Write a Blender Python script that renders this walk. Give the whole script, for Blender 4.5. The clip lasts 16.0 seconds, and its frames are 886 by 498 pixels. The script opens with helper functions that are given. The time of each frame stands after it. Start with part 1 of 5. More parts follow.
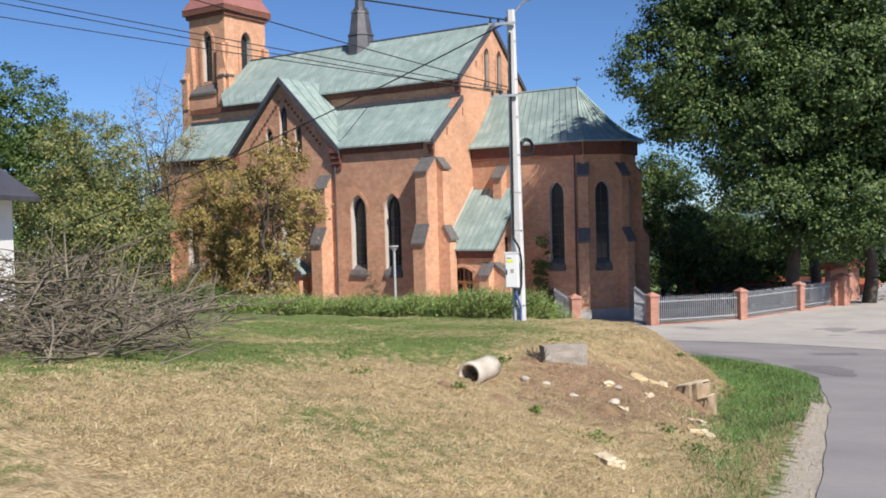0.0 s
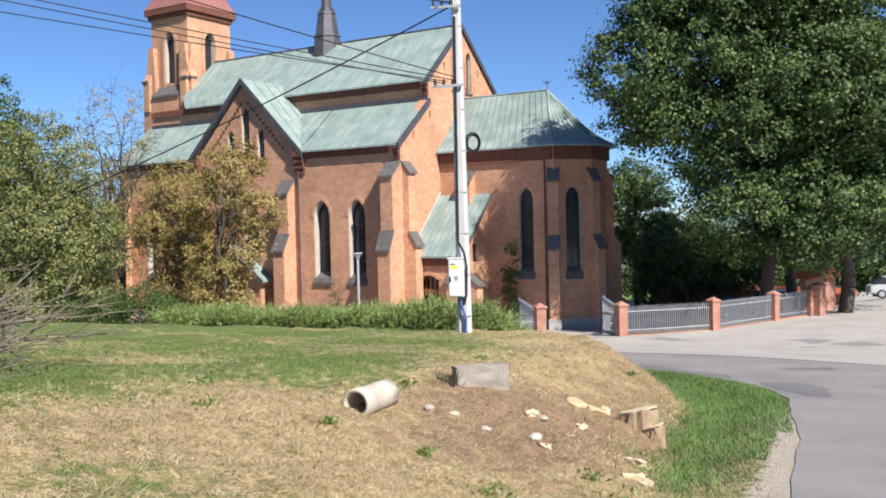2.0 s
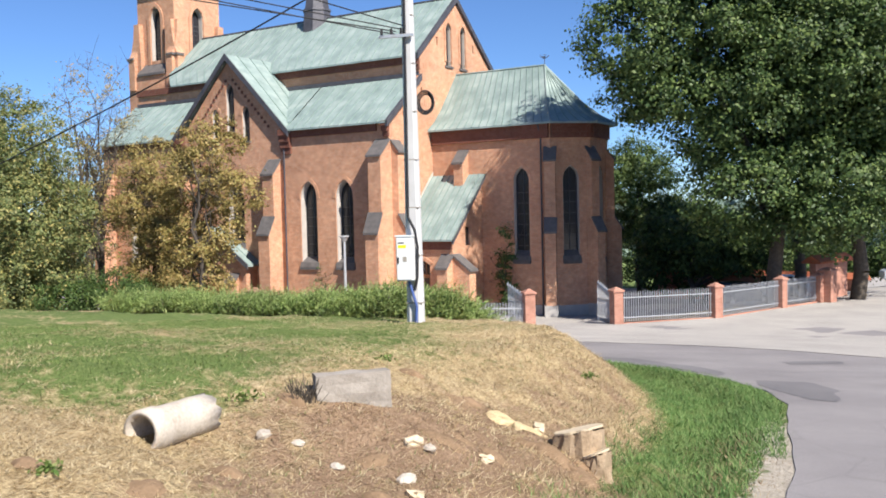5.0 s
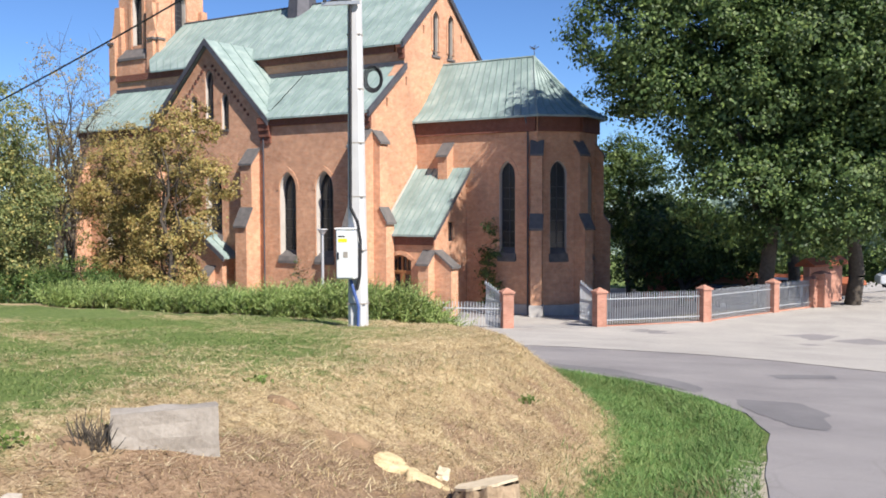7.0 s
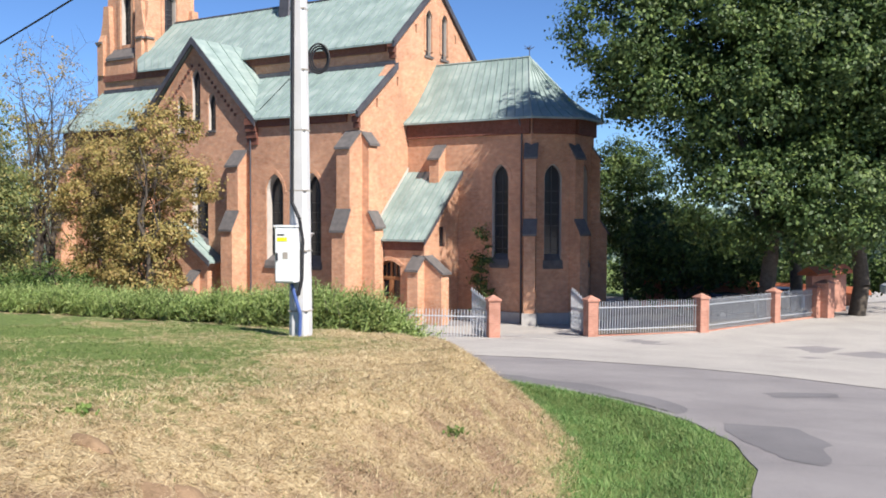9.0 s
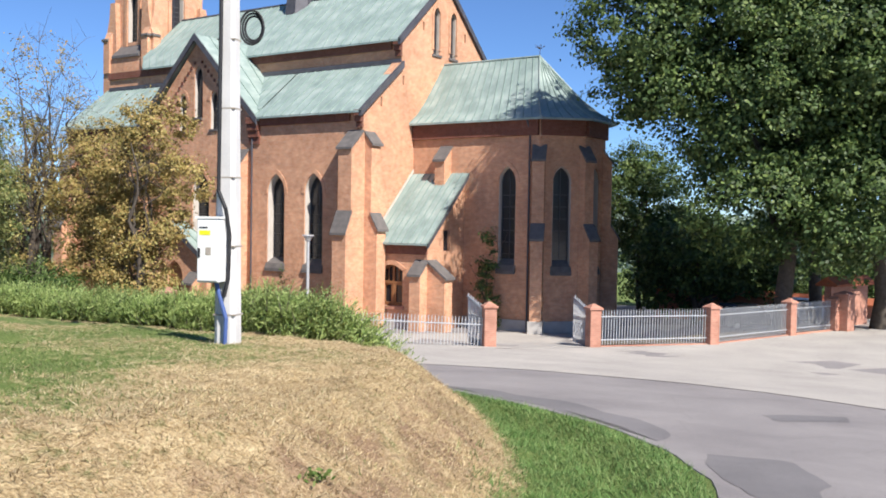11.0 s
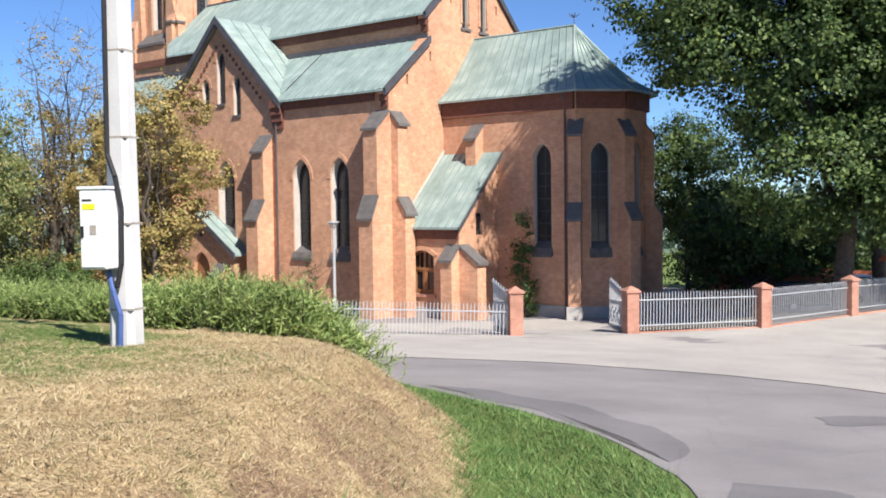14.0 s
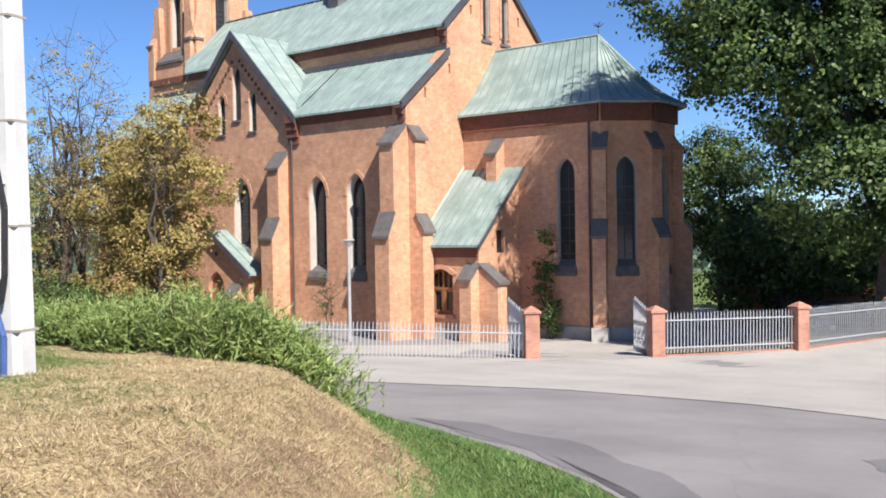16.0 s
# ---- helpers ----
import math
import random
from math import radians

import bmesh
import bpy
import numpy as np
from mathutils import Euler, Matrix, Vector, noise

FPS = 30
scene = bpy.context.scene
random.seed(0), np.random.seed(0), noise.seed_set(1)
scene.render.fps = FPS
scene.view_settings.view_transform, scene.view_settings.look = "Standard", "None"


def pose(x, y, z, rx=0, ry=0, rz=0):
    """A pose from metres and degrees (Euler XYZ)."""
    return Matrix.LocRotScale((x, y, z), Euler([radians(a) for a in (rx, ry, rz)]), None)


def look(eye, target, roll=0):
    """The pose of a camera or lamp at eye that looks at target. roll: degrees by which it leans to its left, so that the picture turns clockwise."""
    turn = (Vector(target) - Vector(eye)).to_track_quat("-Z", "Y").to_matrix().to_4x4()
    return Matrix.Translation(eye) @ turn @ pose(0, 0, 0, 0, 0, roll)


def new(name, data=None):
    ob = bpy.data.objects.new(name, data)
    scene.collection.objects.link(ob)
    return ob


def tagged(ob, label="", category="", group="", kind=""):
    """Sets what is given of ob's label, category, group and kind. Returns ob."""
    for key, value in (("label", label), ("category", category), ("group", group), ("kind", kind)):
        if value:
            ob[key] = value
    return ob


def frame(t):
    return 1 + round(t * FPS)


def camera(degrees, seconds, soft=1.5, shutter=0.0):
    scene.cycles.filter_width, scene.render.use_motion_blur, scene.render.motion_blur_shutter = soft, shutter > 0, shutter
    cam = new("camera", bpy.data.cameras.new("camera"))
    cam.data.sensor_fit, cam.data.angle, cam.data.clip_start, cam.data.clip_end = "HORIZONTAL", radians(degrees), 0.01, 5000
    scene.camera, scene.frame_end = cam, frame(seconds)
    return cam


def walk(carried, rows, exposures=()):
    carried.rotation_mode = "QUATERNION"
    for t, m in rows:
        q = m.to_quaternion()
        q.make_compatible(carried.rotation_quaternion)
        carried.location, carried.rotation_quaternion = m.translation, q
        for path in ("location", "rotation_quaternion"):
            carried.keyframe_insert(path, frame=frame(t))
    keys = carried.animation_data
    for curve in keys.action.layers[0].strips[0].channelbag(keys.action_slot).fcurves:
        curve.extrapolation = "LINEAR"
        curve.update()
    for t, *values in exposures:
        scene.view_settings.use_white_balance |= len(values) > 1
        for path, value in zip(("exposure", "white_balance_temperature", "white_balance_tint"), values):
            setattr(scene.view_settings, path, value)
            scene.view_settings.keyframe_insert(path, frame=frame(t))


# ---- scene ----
cam = camera(49.7, 16.0, 1.8)
PATH = [
    (0, (-0.033, -0.031, 1.548), (-1.131, 1.64, 1.483), -1.5),
    (0.5, (-0.13, 0.576, 1.481), (-1.224, 2.249, 1.434), -2.3),
    (1, (-0.264, 1.158, 1.436), (-1.344, 2.841, 1.388), -1.9),
    (1.5, (-0.404, 1.78, 1.423), (-1.45, 3.484, 1.369), -2.0),
    (2, (-0.409, 2.32, 1.368), (-1.472, 4.014, 1.32), -1.3),
    (2.5, (-0.542, 2.862, 1.297), (-1.606, 4.555, 1.253), -0.9),
    (3, (-0.611, 3.321, 1.263), (-1.694, 5.001, 1.209), -1.6),
    (3.5, (-0.68, 3.822, 1.245), (-1.783, 5.49, 1.178), -1.5),
    (4, (-0.822, 4.424, 1.215), (-1.896, 6.11, 1.142), -1.5),
    (4.2, (-0.831, 4.644, 1.182), (-1.898, 6.334, 1.107), -1.8),
    (6.3, (-1.224, 6.906, 1.035), (-2.33, 8.57, 0.952), -0.0),
    (6.5, (-1.26, 7.13, 1.044), (-2.359, 8.798, 0.956), 0.1),
    (7, (-1.318, 7.731, 0.985), (-2.393, 9.416, 0.899), -0.2),
    (7.5, (-1.397, 8.214, 0.95), (-2.485, 9.89, 0.86), 0.2),
    (8, (-1.534, 8.715, 0.93), (-2.605, 10.402, 0.843), 0.0),
    (8.5, (-1.562, 9.232, 0.893), (-2.639, 10.915, 0.816), -0.2),
    (9, (-1.651, 9.743, 0.81), (-2.733, 11.424, 0.739), 0.2),
    (11.5, (-1.931, 12.45, 0.61), (-3.061, 14.099, 0.556), 0.7),
    (12, (-2.073, 12.967, 0.574), (-3.219, 14.605, 0.521), -0.0),
    (12.5, (-2.175, 13.541, 0.487), (-3.336, 15.168, 0.418), -0.2),
    (13, (-2.362, 14.097, 0.437), (-3.536, 15.715, 0.374), -0.1),
    (13.5, (-2.429, 14.503, 0.399), (-3.613, 16.114, 0.327), -0.7),
    (14, (-2.495, 14.959, 0.356), (-3.706, 16.549, 0.272), -0.7),
    (14.5, (-2.711, 15.5, 0.271), (-3.919, 17.091, 0.179), -0.7),
    (15, (-2.816, 16.023, 0.222), (-4.039, 17.602, 0.127), -1.5),
    (15.5, (-3.003, 16.526, 0.185), (-4.244, 18.092, 0.092), -1.0),
    (16, (-3.174, 16.989, 0.136), (-4.438, 18.538, 0.097), -0.9),
]
walk(cam, [(t, look(eye, target, roll)) for t, eye, target, roll in PATH],
     exposures=((0.0, 0.5), (1.5, 0.66), (3.5, 0.82), (7.0, 0.8), (16.0, 0.84)))

# ---- light ----
SUN_AZ, SUN_EL = 22.0, 43.0          # degrees south of east, degrees up
world = bpy.data.worlds.new("world")
scene.world = world
world.use_nodes = True
sky = world.node_tree.nodes.new("ShaderNodeTexSky")
sky.sky_type, sky.sun_disc = "NISHITA", False
sky.sun_elevation, sky.sun_rotation = radians(SUN_EL), radians(90 + SUN_AZ)
sky.air_density, sky.dust_density, sky.ozone_density, sky.altitude = 1.0, 0.0, 5.0, 2500
bg = world.node_tree.nodes["Background"]
bg.inputs["Strength"].default_value = 0.074
clear = world.node_tree.nodes.new("ShaderNodeMix")
clear.data_type, clear.blend_type = "RGBA", "MULTIPLY"
clear.inputs[0].default_value, clear.inputs[7].default_value = 1.0, (0.8, 0.94, 1.12, 1)
world.node_tree.links.new(sky.outputs[0], clear.inputs[6])
world.node_tree.links.new(clear.outputs[2], bg.inputs[0])
sun_data = bpy.data.lights.new("sun", "SUN")
sun_data.energy, sun_data.angle, sun_data.color = 5.0, radians(0.6), (1.0, 0.94, 0.87)
sun = new("sun", sun_data)
to_sun = Vector((math.cos(radians(SUN_AZ)) * math.cos(radians(SUN_EL)), -math.sin(radians(SUN_AZ)) * math.cos(radians(SUN_EL)), math.sin(radians(SUN_EL))))
sun.matrix_world = look(Vector((0, 0, 40)) + to_sun * 10, Vector((0, 0, 40)))


# ---- materials ----
class Mat:
    """A node material under construction."""

    def __init__(self, name, rough=0.8, metal=0.0, spec=0.3):
        self.m = bpy.data.materials.new(name)
        self.m.use_nodes = True
        self.t = self.m.node_tree
        self.b = self.t.nodes["Principled BSDF"]
        self.b.inputs["Roughness"].default_value = rough
        self.b.inputs["Metallic"].default_value = metal
        self.b.inputs["Specular IOR Level"].default_value = spec

    def node(self, kind, **inputs):
        n = self.t.nodes.new("ShaderNode" + kind)
        for k, v in inputs.items():
            self.put(n.inputs[k.replace("_", " ")], v)
        return n

    def put(self, socket, v):
        if isinstance(v, bpy.types.NodeSocket):
            self.t.links.new(v, socket)
        else:
            socket.default_value = (*v, 1) if isinstance(v, tuple) and len(v) == 3 and socket.type == "RGBA" else v

    def where(self):
        return self.node("NewGeometry").outputs["Position"]

    def noise(self, scale, detail=4, vector=None, rough=0.6):
        return self.node("TexNoise", Scale=scale, Detail=detail, Roughness=rough, Vector=vector or self.where()).outputs["Fac"]

    def ramp(self, fac, stops):
        n = self.node("ValToRGB", Fac=fac)
        e = n.color_ramp.elements
        while len(e) < len(stops):
            e.new(0.5)
        for k, (p, c) in zip(e, stops):
            k.position, k.color = p, (*c, 1)
        return n.outputs["Color"]

    def mix(self, fac, a, b, how="MIX"):
        n = self.node("Mix")
        n.data_type, n.blend_type = "RGBA", how
        self.put(n.inputs[0], fac), self.put(n.inputs[6], a), self.put(n.inputs[7], b)
        return n.outputs[2]

    def math(self, how, a, b=0.0):
        n = self.node("Math")
        n.operation = how
        self.put(n.inputs[0], a), self.put(n.inputs[1], b)
        return n.outputs[0]

    def color(self, c):
        self.put(self.b.inputs["Base Color"], c)
        return self

    def bump(self, height, strength=0.4, distance=0.02):
        n = self.node("Bump", Strength=strength, Distance=distance, Height=height)
        self.t.links.new(n.outputs[0], self.b.inputs["Normal"])
        return self


def brick_mat(name, a, b, mortar, rough=0.85):
    k = Mat(name, rough)
    sep = k.node("SeparateXYZ", Vector=k.where())
    run = k.math("ADD", sep.outputs[0], sep.outputs[1])
    vec = k.node("CombineXYZ", X=run, Y=sep.outputs[2])
    tex = k.node("TexBrick", Vector=vec.outputs[0], Color1=a, Color2=b, Mortar=mortar, Scale=1.0, Mortar_Size=0.008, Brick_Width=0.26, Row_Height=0.075)
    stain = k.ramp(k.noise(0.35, 5), [(0.3, (0.78, 0.76, 0.76)), (0.7, (1.1, 1.08, 1.06))])
    patch = k.ramp(k.noise(3.1, 4), [(0.35, (0.84, 0.82, 0.8)), (0.65, (1.08, 1.08, 1.08))])
    c = k.mix(1.0, k.mix(1.0, tex.outputs["Color"], stain, "MULTIPLY"), patch, "MULTIPLY")
    k.color(c).bump(tex.outputs["Fac"], -0.5, 0.01)
    return k.m


def plain_mat(name, a, b, scale=3.0, rough=0.7, metal=0.0, spec=0.3, bump=0.2, fine=40.0):
    k = Mat(name, rough, metal, spec)
    c = k.ramp(k.noise(scale, 5), [(0.3, a), (0.7, b)])
    c = k.mix(0.35, c, k.ramp(k.noise(fine, 3), [(0.3, a), (0.7, b)]))
    k.color(c)
    if bump:
        k.bump(k.noise(fine, 4), bump, 0.01)
    return k.m


def leaf_mat(name, stops, rough=0.55):
    k = Mat(name, rough, 0, 0.35)
    r = k.node("NewGeometry").outputs["Random Per Island"]
    c = k.ramp(r, stops)
    c = k.mix(0.5, c, k.mix(1.0, c, k.ramp(k.noise(0.6, 3), [(0.3, (0.6, 0.6, 0.6)), (0.7, (1.35, 1.35, 1.3))]), "MULTIPLY"))
    k.color(c)
    tr = k.node("BsdfTranslucent", Color=c)
    mixed = k.node("MixShader", Fac=0.28)
    k.t.links.new(k.b.outputs[0], mixed.inputs[1]), k.t.links.new(tr.outputs[0], mixed.inputs[2])
    k.t.links.new(mixed.outputs[0], k.t.nodes["Material Output"].inputs[0])
    return k.m


def copper_mat():
    k = Mat("green_copper", 0.55, 0.0, 0.4)
    c = k.ramp(k.noise(0.8, 6), [(0.25, (0.19, 0.25, 0.235)), (0.5, (0.265, 0.335, 0.315)), (0.75, (0.36, 0.42, 0.395))])
    streak = k.node("Mapping", Vector=k.where(), Scale=(1.6, 0.7, 0.7))
    s = k.ramp(k.noise(1.2, 5, streak.outputs[0]), [(0.35, (0.82, 0.84, 0.83)), (0.62, (1.05, 1.04, 1.03))])
    k.color(k.mix(1.0, c, s, "MULTIPLY")).bump(k.noise(2.5, 3), 0.15, 0.03)
    return k.m


def ground_mat():
    k = Mat("mown_grass", 0.95, 0, 0.1)
    zone = k.node("VertexColor")
    zone.layer_name = "zone"
    z = k.node("SeparateColor", Color=zone.outputs["Color"])
    fine, mid, big = k.noise(38, 5), k.noise(7.5, 6), k.noise(0.7, 4)
    dry = k.mix(0.55, k.ramp(mid, [(0.3, (0.16, 0.1, 0.045)), (0.48, (0.42, 0.3, 0.145)), (0.68, (0.62, 0.49, 0.28))]), k.ramp(fine, [(0.34, (0.16, 0.105, 0.055)), (0.64, (0.66, 0.54, 0.34))]))
    green = k.mix(0.5, k.ramp(mid, [(0.3, (0.09, 0.145, 0.036)), (0.7, (0.18, 0.235, 0.075))]), k.ramp(fine, [(0.3, (0.055, 0.1, 0.024)), (0.7, (0.24, 0.28, 0.11))]))
    grit = k.mix(0.5, k.ramp(mid, [(0.3, (0.38, 0.33, 0.26)), (0.7, (0.55, 0.49, 0.4))]), k.ramp(fine, [(0.3, (0.3, 0.26, 0.2)), (0.7, (0.62, 0.56, 0.47))]))
    wob = k.math("ADD", z.outputs[0], k.math("MULTIPLY", k.math("SUBTRACT", k.math("ADD", k.math("MULTIPLY", mid, 0.5), k.math("MULTIPLY", big, 0.5)), 0.5), 2.6))
    step = k.node("MapRange", Value=wob, From_Min=0.3, From_Max=0.7)
    c = k.mix(step.outputs[0], green, dry)
    grav = k.math("ADD", z.outputs[1], k.math("MULTIPLY", k.math("SUBTRACT", mid, 0.5), 1.6))
    gstep = k.node("MapRange", Value=grav, From_Min=0.4, From_Max=0.6)
    soil = k.mix(0.5, k.ramp(mid, [(0.3, (0.17, 0.1, 0.06)), (0.7, (0.36, 0.24, 0.15))]), k.ramp(fine, [(0.3, (0.15, 0.09, 0.055)), (0.7, (0.46, 0.34, 0.23))]))
    es = k.node("MapRange", Value=k.math("ADD", z.outputs[2], k.math("MULTIPLY", k.math("SUBTRACT", k.noise(2.2, 5), 0.5), 1.2)), From_Min=0.35, From_Max=0.65)
    c = k.mix(es.outputs[0], c, soil)
    k.color(k.mix(gstep.outputs[0], c, grit)).bump(k.math("ADD", fine, mid), 0.9, 0.05)
    return k.m


def asphalt_mat(name, a, b):
    k = Mat(name, 0.85, 0, 0.25)
    c = k.ramp(k.noise(0.45, 6), [(0.3, a), (0.7, b)])
    s = k.ramp(k.noise(120, 3), [(0.3, (0.75, 0.75, 0.75)), (0.7, (1.25, 1.24, 1.22))])
    crack = k.node("TexVoronoi", Scale=0.6, Vector=k.mix(0.12, k.where(), k.node("TexNoise", Scale=1.5, Vector=k.where()).outputs["Color"]))
    crack.feature = "DISTANCE_TO_EDGE"
    line = k.ramp(crack.outputs["Distance"], [(0.0, (0.88, 0.88, 0.88)), (0.01, (1, 1, 1))])
    c = k.mix(1.0, k.mix(1.0, c, s, "MULTIPLY"), line, "MULTIPLY")
    k.color(c).bump(k.noise(150, 3), 0.3, 0.01)
    return k.m


BRICK = brick_mat("red_brick", (0.62, 0.325, 0.185), (0.5, 0.235, 0.135), (0.58, 0.46, 0.35))
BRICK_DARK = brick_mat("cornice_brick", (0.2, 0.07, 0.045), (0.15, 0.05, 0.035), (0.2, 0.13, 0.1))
PILLAR_BRICK = brick_mat("pillar_brick", (0.47, 0.235, 0.17), (0.4, 0.19, 0.135), (0.42, 0.27, 0.21))
COPPER = copper_mat()
SEAM = plain_mat("dark_copper_seam", (0.15, 0.21, 0.19), (0.24, 0.32, 0.285), 2, 0.6)
LEAD = plain_mat("dark_sheet_metal", (0.055, 0.055, 0.065), (0.115, 0.112, 0.125), 2, 0.5, 0.2)
SLATE = plain_mat("slate_cap", (0.08, 0.075, 0.075), (0.17, 0.155, 0.145), 3, 0.7)
TOWER_ROOF = plain_mat("red_sheet_roof", (0.24, 0.1, 0.09), (0.33, 0.15, 0.13), 2, 0.6)
PLASTER = plain_mat("pale_reveal_plaster", (0.4, 0.36, 0.32), (0.53, 0.49, 0.44), 2, 0.8)
PLINTH = plain_mat("grey_plinth_stone", (0.33, 0.31, 0.29), (0.47, 0.45, 0.42), 2, 0.85)
GLASS = Mat("leaded_glass", 0.16, 0, 0.5).color((0.028, 0.028, 0.032)).m
IRON = plain_mat("grey_window_iron", (0.05, 0.05, 0.055), (0.1, 0.1, 0.105), 8, 0.6, 0.3)
WOOD_DOOR = plain_mat("varnished_door_wood", (0.22, 0.1, 0.045), (0.33, 0.16, 0.075), 5, 0.45, fine=60)
GROUND = ground_mat()
ASPHALT = asphalt_mat("worn_asphalt", (0.2, 0.187, 0.19), (0.28, 0.262, 0.26))
PLAZA = asphalt_mat("pale_yard_paving", (0.33, 0.31, 0.29), (0.42, 0.395, 0.365))
PATCH = asphalt_mat("dark_asphalt_patch", (0.135, 0.13, 0.135), (0.205, 0.195, 0.2))
CONCRETE = plain_mat("weathered_concrete", (0.2, 0.175, 0.145), (0.38, 0.345, 0.3), 4, 0.9, bump=0.5)
POLE_MAT = plain_mat("whitish_pole_concrete", (0.47, 0.465, 0.46), (0.6, 0.595, 0.59), 2, 0.85)
BOX_MAT = plain_mat("pale_grey_enamel", (0.66, 0.67, 0.66), (0.74, 0.75, 0.74), 1, 0.45, bump=0)
BLACK = plain_mat("black_rubber", (0.012, 0.012, 0.014), (0.03, 0.03, 0.034), 4, 0.6, bump=0)
BLUE = plain_mat("blue_plastic_pipe", (0.05, 0.09, 0.25), (0.08, 0.13, 0.32), 4, 0.5, bump=0)
GALV = plain_mat("galvanised_steel", (0.42, 0.43, 0.44), (0.56, 0.57, 0.58), 6, 0.45, 0.5, 0.5, 0.05)
YELLOW = plain_mat("yellow_sticker", (0.75, 0.72, 0.02), (0.8, 0.77, 0.04), 4, 0.5, bump=0)
BARK = plain_mat("grey_bark", (0.045, 0.038, 0.03), (0.12, 0.1, 0.08), 6, 0.95, bump=0.8)
TWIG = plain_mat("cut_branch_bark", (0.09, 0.078, 0.06), (0.26, 0.22, 0.165), 5, 0.9, bump=0.4)
CUT = plain_mat("fresh_cut_wood", (0.5, 0.4, 0.26), (0.7, 0.59, 0.43), 9, 0.8)
STUMP_BARK = plain_mat("torn_stump_bark", (0.2, 0.14, 0.085), (0.46, 0.35, 0.235), 7, 0.95, bump=0.9)
PIPE_MAT = plain_mat("pale_weathered_concrete", (0.36, 0.31, 0.25), (0.58, 0.52, 0.44), 5, 0.9, bump=0.6)
SAWDUST = plain_mat("sawdust", (0.42, 0.31, 0.17), (0.68, 0.54, 0.32), 14, 0.95, bump=0.6)
WHITE_WALL = plain_mat("white_render", (0.74, 0.73, 0.71), (0.82, 0.81, 0.79), 2, 0.9)
TILE_RED = plain_mat("red_roof_tile", (0.3, 0.09, 0.045), (0.42, 0.14, 0.07), 4, 0.8)
# soil and grass tones, darkened to include the shade of the trees
SHADE_SOIL = plain_mat("shaded_grassy_soil", (0.09, 0.075, 0.045), (0.19, 0.16, 0.1), 3, 0.95, bump=0.8)
EARTH = plain_mat("dug_earth", (0.16, 0.105, 0.06), (0.3, 0.2, 0.12), 5, 0.95, bump=0.8)
CAR_PAINT = plain_mat("silver_car_paint", (0.55, 0.57, 0.6), (0.62, 0.64, 0.66), 1, 0.3, 0.3, 0.5, 0)
CAR_DARK = plain_mat("dark_car_paint", (0.03, 0.035, 0.05), (0.05, 0.055, 0.07), 1, 0.25, 0.2, 0.5, 0)
LEAF_DARK = leaf_mat("dark_green_leaves", [(0.0, (0.034, 0.066, 0.02)), (0.6, (0.075, 0.125, 0.036)), (1.0, (0.17, 0.23, 0.065))])
LEAF_AUTUMN = leaf_mat("browning_leaves", [(0.0, (0.2, 0.165, 0.055)), (0.35, (0.36, 0.26, 0.09)), (0.7, (0.29, 0.27, 0.085)), (1.0, (0.5, 0.34, 0.14))])
LEAF_YELLOW = leaf_mat("yellow_green_leaves", [(0.0, (0.09, 0.125, 0.04)), (0.55, (0.17, 0.2, 0.072)), (0.9, (0.33, 0.31, 0.11)), (1.0, (0.44, 0.36, 0.12))])
LEAF_GREEN = leaf_mat("mid_green_leaves", [(0.0, (0.04, 0.08, 0.02)), (0.7, (0.08, 0.13, 0.03)), (1.0, (0.13, 0.18, 0.05))])
# distance haze is mixed into this leaf colour: paler and bluer than near leaves
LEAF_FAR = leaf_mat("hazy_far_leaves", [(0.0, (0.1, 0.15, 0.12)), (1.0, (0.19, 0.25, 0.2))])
JUNIPER = leaf_mat("juniper_needles", [(0.0, (0.11, 0.175, 0.045)), (0.5, (0.24, 0.325, 0.1)), (1.0, (0.42, 0.49, 0.19))])
BLADE_DRY = leaf_mat("dry_grass_blades", [(0.0, (0.2, 0.135, 0.07)), (0.45, (0.5, 0.38, 0.2)), (1.0, (0.78, 0.67, 0.45))], 0.8)
BLADE_LUSH = leaf_mat("lush_grass_blades", [(0.0, (0.05, 0.115, 0.028)), (0.55, (0.115, 0.215, 0.055)), (1.0, (0.27, 0.36, 0.14))], 0.65)
BLADE_BROWN = leaf_mat("dead_grass_blades", [(0.0, (0.12, 0.08, 0.05)), (0.5, (0.32, 0.22, 0.13)), (1.0, (0.55, 0.42, 0.27))], 0.85)
BLADE_GREEN = leaf_mat("green_grass_blades", [(0.0, (0.08, 0.14, 0.03)), (0.6, (0.16, 0.23, 0.06)), (1.0, (0.3, 0.33, 0.13))], 0.7)


# ---- building helpers ----
def mesh_object(name, bm, material, smooth=False):
    me = bpy.data.meshes.new(name)
    bm.normal_update()
    bm.to_mesh(me)
    bm.free()
    if smooth:
        for p in me.polygons:
            p.use_smooth = True
    me.materials.append(material)
    return new(name, me)


def part(name, bm, material, parent, label="", smooth=False):
    ob = mesh_object(name, bm, material, smooth)
    ob.parent = parent
    if parent is not None and parent.type == "MESH":
        ob.matrix_parent_inverse = Matrix.Identity(4)
    return tagged(ob, label) if label else ob


def thing(name, label, category, place=(0, 0, 0), group="", kind=""):
    ob = new(name)
    ob.location = place
    ob.empty_display_size = 0.2
    return tagged(ob, label, category, group, kind)


